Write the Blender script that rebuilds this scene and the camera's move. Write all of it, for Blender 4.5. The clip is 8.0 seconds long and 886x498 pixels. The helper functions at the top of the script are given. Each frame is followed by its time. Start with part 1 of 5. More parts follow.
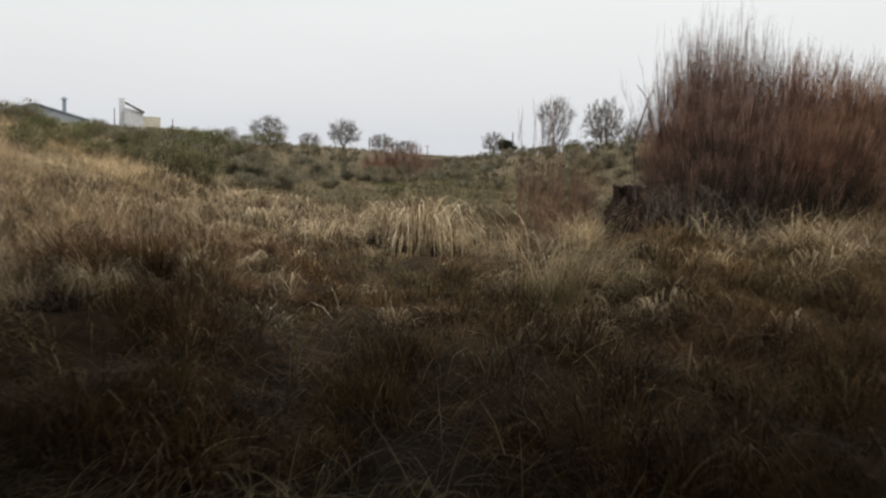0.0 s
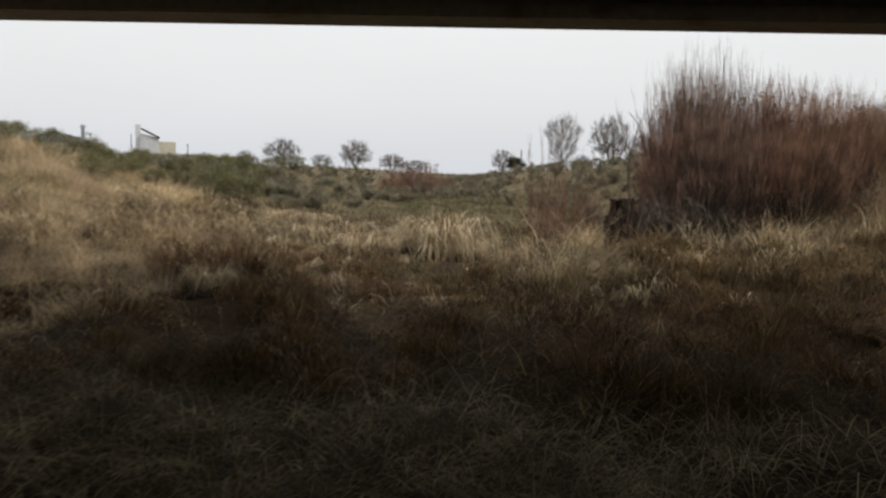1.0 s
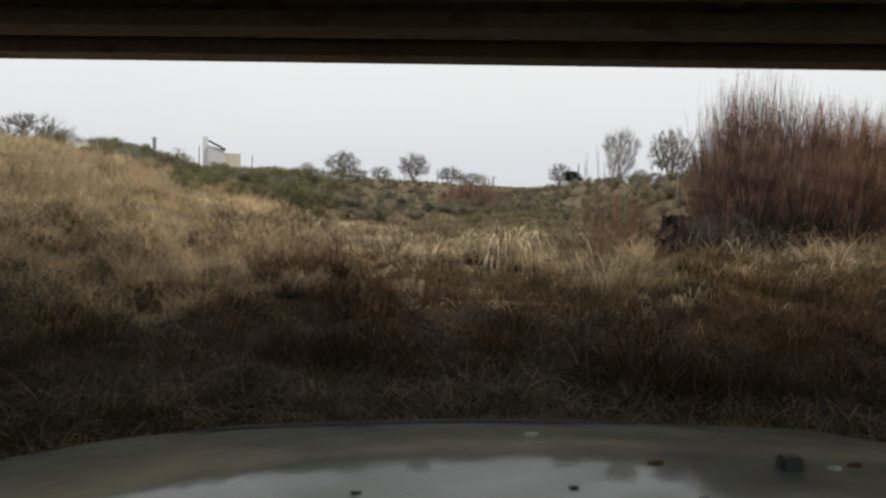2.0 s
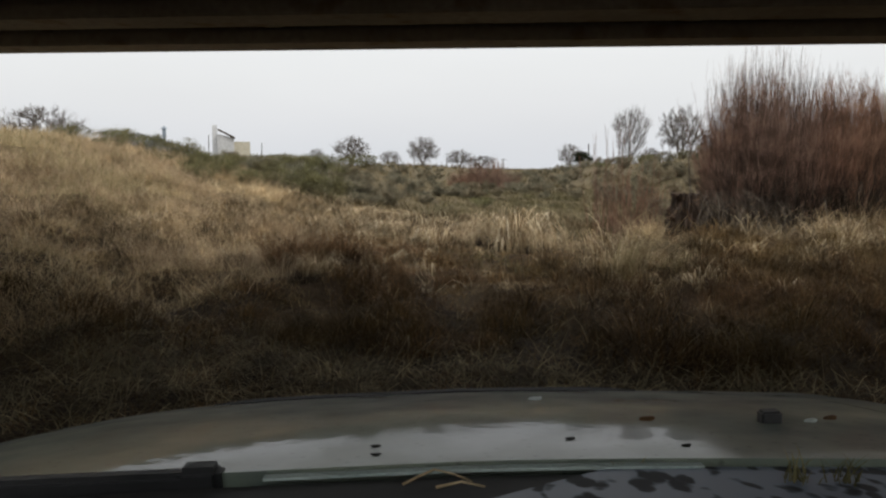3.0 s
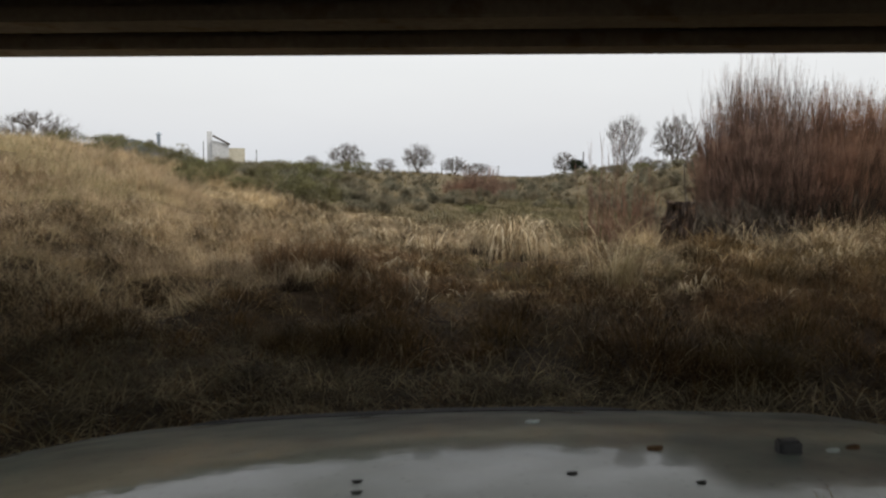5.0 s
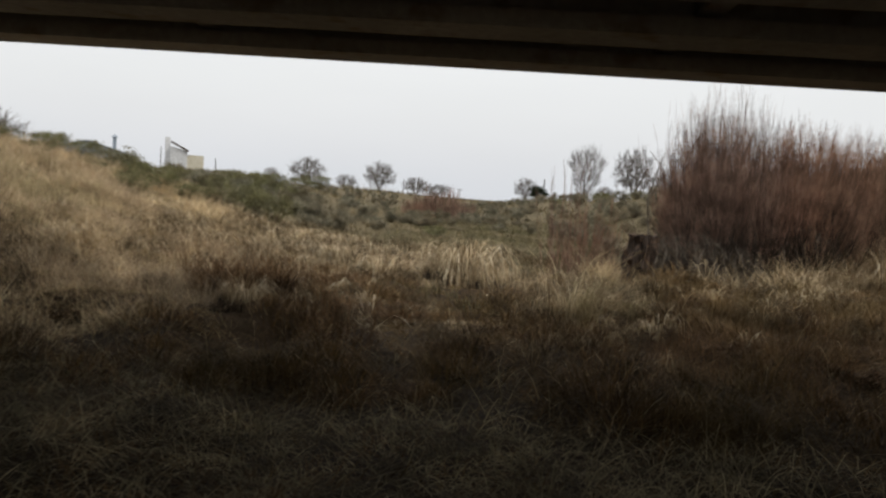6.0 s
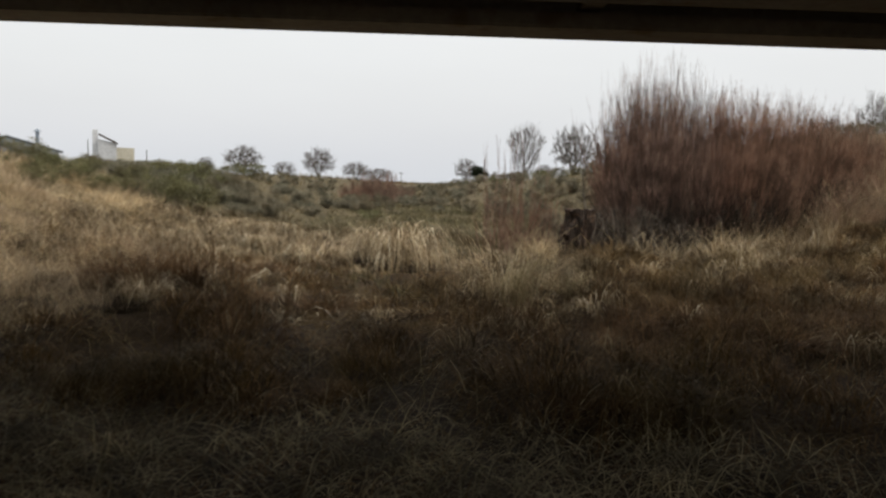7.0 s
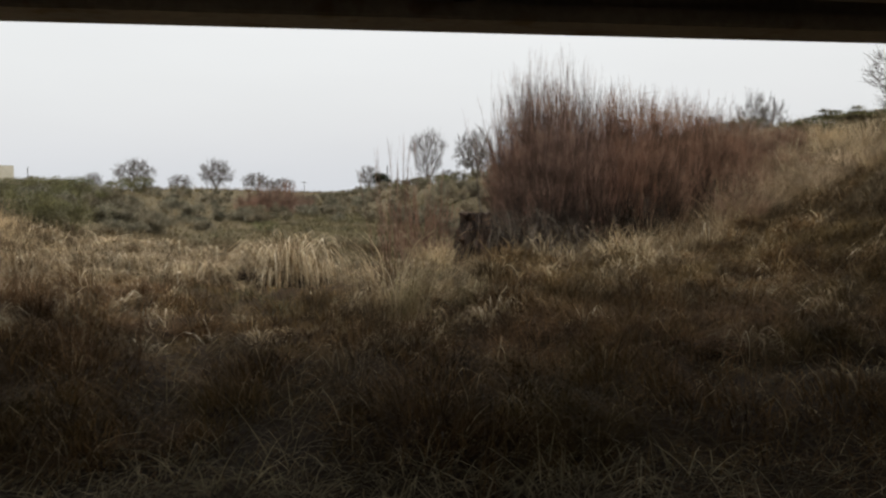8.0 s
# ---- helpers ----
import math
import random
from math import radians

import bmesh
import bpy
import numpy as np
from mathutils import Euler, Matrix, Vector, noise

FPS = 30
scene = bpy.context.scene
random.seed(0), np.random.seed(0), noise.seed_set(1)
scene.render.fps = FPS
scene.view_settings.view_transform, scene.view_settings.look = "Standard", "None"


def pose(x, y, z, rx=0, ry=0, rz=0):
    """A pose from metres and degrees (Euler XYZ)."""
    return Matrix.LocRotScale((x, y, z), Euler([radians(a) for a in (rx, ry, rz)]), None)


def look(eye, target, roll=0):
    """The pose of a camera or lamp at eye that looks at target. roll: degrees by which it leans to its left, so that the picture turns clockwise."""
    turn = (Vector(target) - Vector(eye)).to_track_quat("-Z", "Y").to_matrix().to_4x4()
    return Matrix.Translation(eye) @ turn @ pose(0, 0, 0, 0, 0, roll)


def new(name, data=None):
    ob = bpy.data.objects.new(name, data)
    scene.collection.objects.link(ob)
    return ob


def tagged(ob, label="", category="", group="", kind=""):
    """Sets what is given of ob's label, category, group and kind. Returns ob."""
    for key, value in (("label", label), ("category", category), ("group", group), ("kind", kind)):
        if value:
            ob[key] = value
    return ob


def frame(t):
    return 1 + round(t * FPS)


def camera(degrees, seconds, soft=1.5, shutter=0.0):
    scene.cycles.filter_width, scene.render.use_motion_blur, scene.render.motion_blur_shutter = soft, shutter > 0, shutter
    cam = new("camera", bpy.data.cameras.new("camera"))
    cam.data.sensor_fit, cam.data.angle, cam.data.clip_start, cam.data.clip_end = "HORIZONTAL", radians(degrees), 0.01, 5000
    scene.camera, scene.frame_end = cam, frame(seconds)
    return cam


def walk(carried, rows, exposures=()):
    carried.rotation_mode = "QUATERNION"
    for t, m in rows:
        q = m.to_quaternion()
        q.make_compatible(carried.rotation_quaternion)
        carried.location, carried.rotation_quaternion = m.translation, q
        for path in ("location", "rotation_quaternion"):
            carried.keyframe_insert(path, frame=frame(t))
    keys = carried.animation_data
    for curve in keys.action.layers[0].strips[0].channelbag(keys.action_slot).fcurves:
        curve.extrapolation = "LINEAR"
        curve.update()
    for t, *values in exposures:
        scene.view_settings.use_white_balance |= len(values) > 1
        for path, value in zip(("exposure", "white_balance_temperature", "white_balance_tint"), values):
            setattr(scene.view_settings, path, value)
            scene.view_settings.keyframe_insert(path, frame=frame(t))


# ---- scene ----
# Camera and its way: a truck backs under a low bridge, waits there and drives off again.
cam = camera(61.8, 8.0, soft=2.3, shutter=0.4)
PATH = [
    (0, (0.289, 1.003, 1.5), (0.171, 2.984, 1.252), 2.4),
    (0.5, (0.305, -0.135, 1.541), (0.2, 1.851, 1.333), 0.1),
    (1, (0.186, -1.088, 1.548), (0.038, 0.896, 1.347), 1.2),
    (1.5, (0.122, -1.905, 1.659), (-0.127, 0.075, 1.526), 2.6),
    (2, (0.164, -2.275, 1.625), (-0.133, -0.305, 1.453), 1.7),
    (2.2, (0.19, -2.383, 1.63), (-0.125, -0.416, 1.443), 0.7),
    (3.3, (0.19, -2.39, 1.626), (-0.136, -0.428, 1.408), 0.4),
    (3.5, (0.19, -2.39, 1.626), (-0.135, -0.428, 1.408), 0.4),
    (4, (0.19, -2.39, 1.626), (-0.136, -0.428, 1.407), 0.4),
    (4.5, (0.19, -2.39, 1.626), (-0.132, -0.427, 1.415), 0.4),
    (4.7, (0.189, -2.385, 1.626), (-0.132, -0.422, 1.415), 0.3),
    (5.8, (0.148, -1.676, 1.621), (-0.085, 0.306, 1.487), 3.4),
    (6, (0.17, -1.553, 1.622), (-0.033, 0.432, 1.484), 3.8),
    (6.5, (0.224, -1.136, 1.588), (0.098, 0.853, 1.417), 3.5),
    (7, (0.375, -0.866, 1.569), (0.322, 1.126, 1.393), 1.6),
    (7.5, (0.55, -0.425, 1.563), (0.649, 1.566, 1.405), 0.8),
    (8, (0.657, -0.261, 1.555), (0.851, 1.723, 1.399), -0.4),
]
walk(cam, [(t, look(eye, target, roll)) for t, eye, target, roll in PATH],
     exposures=[(0.0, 0.03), (0.5, 0.13), (1.0, 0.03), (2.0, 0.05), (4.7, 0.05), (8.0, 0.02)])

# ---- overcast daylight ----
world = bpy.data.worlds.new("overcast_sky")
scene.world = world
world.use_nodes = True
wn, wl = world.node_tree.nodes, world.node_tree.links
wn.clear()
sky = wn.new("ShaderNodeTexSky")
sky.sky_type, sky.sun_disc = "NISHITA", False
sky.sun_elevation, sky.sun_rotation = radians(50), radians(118)
sky.dust_density, sky.air_density = 6.0, 2.0
sky_bg = wn.new("ShaderNodeBackground")
sky_bg.inputs["Strength"].default_value = 0.02
wl.new(sky.outputs[0], sky_bg.inputs["Color"])
coord = wn.new("ShaderNodeTexCoord")
split = wn.new("ShaderNodeSeparateXYZ")
wl.new(coord.outputs["Generated"], split.inputs[0])
ramp = wn.new("ShaderNodeValToRGB")
ramp.color_ramp.elements[0].position, ramp.color_ramp.elements[0].color = 0.0, (0.725, 0.747, 0.787, 1)
ramp.color_ramp.elements[1].position, ramp.color_ramp.elements[1].color = 0.22, (0.85, 0.855, 0.86, 1)
zenith = ramp.color_ramp.elements.new(1.0)
zenith.color = (2.0, 1.98, 1.95, 1)
wl.new(split.outputs["Z"], ramp.inputs[0])
clouds = wn.new("ShaderNodeTexNoise")
clouds.inputs["Scale"].default_value, clouds.inputs["Detail"].default_value = 2.2, 4.0
stretch = wn.new("ShaderNodeMapping")
stretch.inputs["Scale"].default_value = (1, 1, 4)
wl.new(coord.outputs["Generated"], stretch.inputs["Vector"])
wl.new(stretch.outputs[0], clouds.inputs["Vector"])
cloud_range = wn.new("ShaderNodeMapRange")
cloud_range.inputs["To Min"].default_value, cloud_range.inputs["To Max"].default_value = 0.95, 1.05
wl.new(clouds.outputs["Fac"], cloud_range.inputs["Value"])
cloud_mix = wn.new("ShaderNodeMix")
cloud_mix.data_type, cloud_mix.blend_type = "RGBA", "MULTIPLY"
cloud_mix.inputs["Factor"].default_value = 1.0
wl.new(ramp.outputs["Color"], cloud_mix.inputs["A"])
wl.new(cloud_range.outputs[0], cloud_mix.inputs["B"])
cover_bg = wn.new("ShaderNodeBackground")
cover_bg.inputs["Strength"].default_value = 0.93
wl.new(cloud_mix.outputs["Result"], cover_bg.inputs["Color"])
add = wn.new("ShaderNodeAddShader")
wl.new(sky_bg.outputs[0], add.inputs[0])
wl.new(cover_bg.outputs[0], add.inputs[1])
out = wn.new("ShaderNodeOutputWorld")
wl.new(add.outputs[0], out.inputs["Surface"])

sun_data = bpy.data.lights.new("sun", "SUN")
sun_data.energy, sun_data.angle, sun_data.color = 1.0, radians(40), (1.0, 0.96, 0.9)
sun = new("sun", sun_data)
sun.matrix_world = look((0, 0, 30), (-17, 9, 8))

# ---- materials ----
def material(name):
    m = bpy.data.materials.new(name)
    m.use_nodes = True
    return m, m.node_tree.nodes, m.node_tree.links, m.node_tree.nodes["Principled BSDF"]


def ramp_node(nodes, stops):
    r = nodes.new("ShaderNodeValToRGB")
    while len(r.color_ramp.elements) < len(stops):
        r.color_ramp.elements.new(0.5)
    for e, (p, c) in zip(r.color_ramp.elements, stops):
        e.position, e.color = p, (*c, 1)
    return r


def noise_node(nodes, links, scale, detail=4.0, vector="Object"):
    tc = nodes.new("ShaderNodeTexCoord")
    n = nodes.new("ShaderNodeTexNoise")
    n.inputs["Scale"].default_value, n.inputs["Detail"].default_value = scale, detail
    links.new(tc.outputs[vector], n.inputs["Vector"])
    return n


def mix_node(nodes, links, a, b, factor, blend="MIX"):
    m = nodes.new("ShaderNodeMix")
    m.data_type, m.blend_type = "RGBA", blend
    if isinstance(factor, (int, float)):
        m.inputs["Factor"].default_value = factor
    else:
        links.new(factor, m.inputs["Factor"])
    for s, v in (("A", a), ("B", b)):
        if isinstance(v, tuple):
            m.inputs[s].default_value = (*v, 1)
        else:
            links.new(v, m.inputs[s])
    return m.outputs["Result"]


def blades_mat(name, stops, patch, patch_scale=0.5, patch_amount=0.6, rough=0.75, translucent=0.25, clumps=(0.55, 1.5)):
    """Straw, stems or leaves: each blade has its own tone, and patches drift to another colour."""
    m, n, l, b = material(name)
    geo = n.new("ShaderNodeNewGeometry")
    r = ramp_node(n, stops)
    l.new(geo.outputs["Random Per Island"], r.inputs[0])
    pos = n.new("ShaderNodeTexNoise")
    pos.inputs["Scale"].default_value, pos.inputs["Detail"].default_value = patch_scale, 3.0
    l.new(geo.outputs["Position"], pos.inputs["Vector"])
    rng = n.new("ShaderNodeMapRange")
    rng.inputs["From Min"].default_value, rng.inputs["From Max"].default_value = 0.42, 0.62
    rng.inputs["To Max"].default_value = patch_amount
    l.new(pos.outputs["Fac"], rng.inputs["Value"])
    col = mix_node(n, l, r.outputs["Color"], patch, rng.outputs[0])
    fine = n.new("ShaderNodeTexNoise")
    fine.inputs["Scale"].default_value = 35.0
    l.new(geo.outputs["Position"], fine.inputs["Vector"])
    fr = n.new("ShaderNodeMapRange")
    fr.inputs["To Min"].default_value, fr.inputs["To Max"].default_value = 0.6, 1.35
    l.new(fine.outputs["Fac"], fr.inputs["Value"])
    col = mix_node(n, l, col, fr.outputs[0], 1.0, "MULTIPLY")
    tuft = n.new("ShaderNodeTexNoise")
    tuft.inputs["Scale"].default_value, tuft.inputs["Detail"].default_value = 2.4, 2.0
    l.new(geo.outputs["Position"], tuft.inputs["Vector"])
    tr = n.new("ShaderNodeMapRange")
    tr.inputs["From Min"].default_value, tr.inputs["From Max"].default_value = 0.36, 0.64
    tr.inputs["To Min"].default_value, tr.inputs["To Max"].default_value = clumps
    l.new(tuft.outputs["Fac"], tr.inputs["Value"])
    col = mix_node(n, l, col, tr.outputs[0], 1.0, "MULTIPLY")
    l.new(col, b.inputs["Base Color"])
    b.inputs["Roughness"].default_value = rough
    b.inputs["Specular IOR Level"].default_value = 0.12
    if translucent:
        tr = n.new("ShaderNodeBsdfTranslucent")
        l.new(col, tr.inputs["Color"])
        mx = n.new("ShaderNodeMixShader")
        mx.inputs[0].default_value = translucent
        l.new(b.outputs[0], mx.inputs[1])
        l.new(tr.outputs[0], mx.inputs[2])
        l.new(mx.outputs[0], n["Material Output"].inputs["Surface"])
    return m


def surface_mat(name, dark, light, scale, rough=0.85, bump=0.3, fine_scale=None, metal=0.0, third=None):
    """A worn solid surface: two tones in blotches, finer grain in colour and relief."""
    m, n, l, b = material(name)
    big = noise_node(n, l, scale, 6.0)
    fine = noise_node(n, l, fine_scale or scale * 14, 5.0)
    r = ramp_node(n, [(0.32, dark), (0.68, light)])
    l.new(big.outputs["Fac"], r.inputs[0])
    fr = n.new("ShaderNodeMapRange")
    fr.inputs["To Min"].default_value, fr.inputs["To Max"].default_value = 0.65, 1.3
    l.new(fine.outputs["Fac"], fr.inputs["Value"])
    col = mix_node(n, l, r.outputs["Color"], fr.outputs[0], 1.0, "MULTIPLY")
    if third:
        spots = noise_node(n, l, scale * 4, 8.0)
        sr = n.new("ShaderNodeMapRange")
        sr.inputs["From Min"].default_value, sr.inputs["From Max"].default_value = 0.55, 0.68
        l.new(spots.outputs["Fac"], sr.inputs["Value"])
        col = mix_node(n, l, col, third, sr.outputs[0])
    l.new(col, b.inputs["Base Color"])
    b.inputs["Roughness"].default_value, b.inputs["Metallic"].default_value = rough, metal
    if bump:
        bp = n.new("ShaderNodeBump")
        bp.inputs["Strength"].default_value, bp.inputs["Distance"].default_value = bump, 0.02
        l.new(fine.outputs["Fac"], bp.inputs["Height"])
        l.new(bp.outputs[0], b.inputs["Normal"])
    return m


def ground_mat():
    """Dark plant litter in the draw, thin dry turf on the banks and fields."""
    m, n, l, b = material("earth_and_litter")
    geo = n.new("ShaderNodeNewGeometry")
    at = n.new("ShaderNodeSeparateXYZ")
    l.new(geo.outputs["Position"], at.inputs[0])
    big = noise_node(n, l, 0.5, 6.0)
    fine = noise_node(n, l, 14.0, 6.0)
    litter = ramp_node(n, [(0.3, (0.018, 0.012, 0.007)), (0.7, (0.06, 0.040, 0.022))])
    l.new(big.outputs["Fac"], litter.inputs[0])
    turf = ramp_node(n, [(0.3, (0.065, 0.052, 0.029)), (0.55, (0.105, 0.083, 0.047)), (0.75, (0.15, 0.115, 0.068))])
    l.new(big.outputs["Fac"], turf.inputs[0])
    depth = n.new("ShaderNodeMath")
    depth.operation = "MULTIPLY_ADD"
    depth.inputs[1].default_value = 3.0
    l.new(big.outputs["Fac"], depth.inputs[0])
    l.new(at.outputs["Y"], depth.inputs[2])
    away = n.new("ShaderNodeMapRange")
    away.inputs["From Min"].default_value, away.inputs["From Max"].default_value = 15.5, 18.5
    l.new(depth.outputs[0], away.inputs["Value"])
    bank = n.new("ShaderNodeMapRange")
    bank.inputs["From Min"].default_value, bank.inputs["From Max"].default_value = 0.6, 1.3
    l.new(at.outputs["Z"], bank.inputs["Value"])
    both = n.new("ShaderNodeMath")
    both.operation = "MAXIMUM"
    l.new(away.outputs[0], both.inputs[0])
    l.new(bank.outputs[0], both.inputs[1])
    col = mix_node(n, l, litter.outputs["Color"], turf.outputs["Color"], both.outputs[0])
    fr = n.new("ShaderNodeMapRange")
    fr.inputs["To Min"].default_value, fr.inputs["To Max"].default_value = 0.5, 1.5
    l.new(fine.outputs["Fac"], fr.inputs["Value"])
    l.new(mix_node(n, l, col, fr.outputs[0], 1.0, "MULTIPLY"), b.inputs["Base Color"])
    b.inputs["Roughness"].default_value = 0.95
    b.inputs["Specular IOR Level"].default_value = 0.1
    bp = n.new("ShaderNodeBump")
    bp.inputs["Strength"].default_value, bp.inputs["Distance"].default_value = 1.0, 0.03
    l.new(fine.outputs["Fac"], bp.inputs["Height"])
    l.new(bp.outputs[0], b.inputs["Normal"])
    return m


M_GROUND = ground_mat()
M_MATTED = blades_mat("matted_brown_grass", [(0.0, (0.036, 0.020, 0.008)), (0.5, (0.120, 0.070, 0.028)), (0.93, (0.197, 0.122, 0.052)), (1.0, (0.50, 0.40, 0.24))], (0.088, 0.062, 0.023), 0.7, 0.7)
M_GOLD = blades_mat("golden_dry_grass", [(0.0, (0.23, 0.163, 0.09)), (0.45, (0.50, 0.385, 0.23)), (0.85, (0.65, 0.53, 0.335)), (1.0, (0.76, 0.65, 0.46))], (0.41, 0.29, 0.155), 0.9, 0.6, 0.75, 0.4, (0.75, 1.45))
M_TANGLE = blades_mat("tangled_tan_grass", [(0.0, (0.028, 0.018, 0.008)), (0.45, (0.078, 0.053, 0.025)), (0.92, (0.135, 0.096, 0.047)), (1.0, (0.55, 0.46, 0.30))], (0.058, 0.039, 0.017), 0.9, 0.75)
M_BANK = blades_mat("olive_bank_grass", [(0.0, (0.06, 0.047, 0.025)), (0.5, (0.14, 0.112, 0.060)), (1.0, (0.28, 0.215, 0.12))], (0.107, 0.09, 0.047), 0.25, 0.8)
M_OCHRE = blades_mat("olive_yellow_grass", [(0.0, (0.155, 0.128, 0.066)), (0.5, (0.345, 0.285, 0.165)), (1.0, (0.52, 0.435, 0.275))], (0.275, 0.23, 0.125), 0.5, 0.6, 0.75, 0.4, (0.75, 1.4))
# Grass under the bridge, coloured lighter to paint in haze over the near ground.
M_HAZE_GRASS = blades_mat("haze_lightened_grass", [(0.0, (0.10, 0.082, 0.047)), (0.5, (0.26, 0.212, 0.12)), (1.0, (0.46, 0.375, 0.22))], (0.20, 0.165, 0.085), 0.5, 0.7)
M_STRAW = blades_mat("pale_bulrush_straw", [(0.0, (0.11, 0.075, 0.04)), (0.4, (0.33, 0.25, 0.15)), (0.75, (0.56, 0.46, 0.30)), (1.0, (0.74, 0.65, 0.48))], (0.25, 0.17, 0.09), 1.6, 0.45)
M_REED = blades_mat("standing_tan_grass", [(0.0, (0.045, 0.030, 0.015)), (0.5, (0.115, 0.080, 0.043)), (0.88, (0.22, 0.165, 0.095)), (1.0, (0.60, 0.51, 0.35))], (0.10, 0.069, 0.037), 0.8, 0.75)
M_FUZZ = blades_mat("grey_brown_weeds", [(0.0, (0.16, 0.115, 0.07)), (0.5, (0.365, 0.275, 0.178)), (1.0, (0.57, 0.455, 0.315))], (0.31, 0.225, 0.138), 0.6, 0.7, 0.75, 0.4, (0.75, 1.5))
M_RUSSET = blades_mat("russet_weed_stems", [(0.0, (0.055, 0.031, 0.015)), (0.5, (0.145, 0.083, 0.039)), (1.0, (0.27, 0.168, 0.084))], (0.095, 0.058, 0.028), 0.8, 0.5)
M_GREEN = blades_mat("short_green_grass", [(0.0, (0.04, 0.038, 0.018)), (0.6, (0.092, 0.086, 0.040)), (1.0, (0.20, 0.165, 0.09))], (0.125, 0.098, 0.052), 0.5, 0.7)
M_SAGE = blades_mat("grey_green_sagebrush", [(0.0, (0.075, 0.069, 0.045)), (0.5, (0.158, 0.148, 0.104)), (1.0, (0.27, 0.25, 0.185))], (0.16, 0.127, 0.081), 0.4, 0.7)
M_OLIVE = blades_mat("olive_shrub_leaves", [(0.0, (0.06, 0.062, 0.026)), (0.6, (0.125, 0.125, 0.06)), (1.0, (0.20, 0.185, 0.095))], (0.14, 0.115, 0.06), 0.6, 0.5)
M_WILLOW = blades_mat("red_willow_bark", [(0.0, (0.06, 0.038, 0.028)), (0.5, (0.16, 0.098, 0.072)), (1.0, (0.33, 0.225, 0.175))], (0.22, 0.11, 0.07), 0.35, 0.6, 0.6, 0.0)
M_RUST_WILLOW = blades_mat("rusty_willow_bark", [(0.0, (0.07, 0.042, 0.029)), (0.5, (0.19, 0.110, 0.073)), (1.0, (0.36, 0.23, 0.16))], (0.22, 0.118, 0.073), 0.4, 0.6, 0.7, 0.0)
M_DEADWOOD = blades_mat("grey_dead_branches", [(0.0, (0.03, 0.024, 0.018)), (0.5, (0.09, 0.074, 0.058)), (1.0, (0.33, 0.29, 0.235))], (0.05, 0.037, 0.026), 1.0, 0.5, 0.85, 0.0)
# Dead stems coloured near black, so shade low in the plants is painted in.
M_STEM_SHADE = blades_mat("shade_darkened_stems", [(0.0, (0.012, 0.009, 0.007)), (0.6, (0.04, 0.03, 0.023)), (1.0, (0.12, 0.095, 0.075))], (0.03, 0.021, 0.015), 1.0, 0.5, 0.85, 0.0)
M_TWIG = blades_mat("bare_tree_bark", [(0.0, (0.07, 0.062, 0.055)), (0.5, (0.13, 0.115, 0.104)), (1.0, (0.22, 0.20, 0.18))], (0.12, 0.10, 0.085), 0.4, 0.4, 0.9, 0.0)
M_JUNIPER = blades_mat("dark_evergreen", [(0.0, (0.012, 0.018, 0.01)), (1.0, (0.04, 0.05, 0.025))], (0.03, 0.03, 0.018), 1.0, 0.4)
M_STUMP = surface_mat("rotten_stump_wood", (0.014, 0.010, 0.007), (0.065, 0.041, 0.027), 5.0, 0.95, 1.0, 30.0, third=(0.15, 0.085, 0.045))
M_CONCRETE = surface_mat("weathered_concrete", (0.275, 0.262, 0.25), (0.385, 0.37, 0.355), 0.6, 0.9, 0.3, 12.0, third=(0.22, 0.18, 0.14))
M_ABUTMENT = surface_mat("stained_abutment_concrete", (0.14, 0.125, 0.105), (0.26, 0.235, 0.20), 0.5, 0.9, 0.4, 9.0, third=(0.09, 0.08, 0.065))
M_WHITE = surface_mat("white_painted_metal", (0.44, 0.45, 0.46), (0.58, 0.59, 0.60), 0.15, 0.6, 0.1)
M_BEIGE = surface_mat("beige_sheet_wall", (0.40, 0.37, 0.29), (0.52, 0.49, 0.40), 0.2, 0.7, 0.1)
M_BLUE = surface_mat("blue_grey_sheet_metal", (0.17, 0.20, 0.235), (0.26, 0.295, 0.33), 0.25, 0.55, 0.1)
M_POLE = surface_mat("dark_pole_timber", (0.04, 0.033, 0.027), (0.09, 0.075, 0.06), 0.6, 0.9, 0.2)
M_RUBBER = surface_mat("black_tyre_rubber", (0.012, 0.012, 0.012), (0.03, 0.028, 0.026), 4.0, 0.85, 0.2)
M_PLASTIC = surface_mat("wet_black_plastic", (0.012, 0.013, 0.014), (0.035, 0.036, 0.038), 5.0, 0.35, 0.1)
M_SHIELD = surface_mat("dull_black_acrylic", (0.012, 0.012, 0.013), (0.03, 0.03, 0.03), 6.0, 0.75, 0.05)
M_RIM = surface_mat("dull_alloy", (0.25, 0.25, 0.25), (0.42, 0.42, 0.41), 6.0, 0.4, 0.05, metal=0.9)


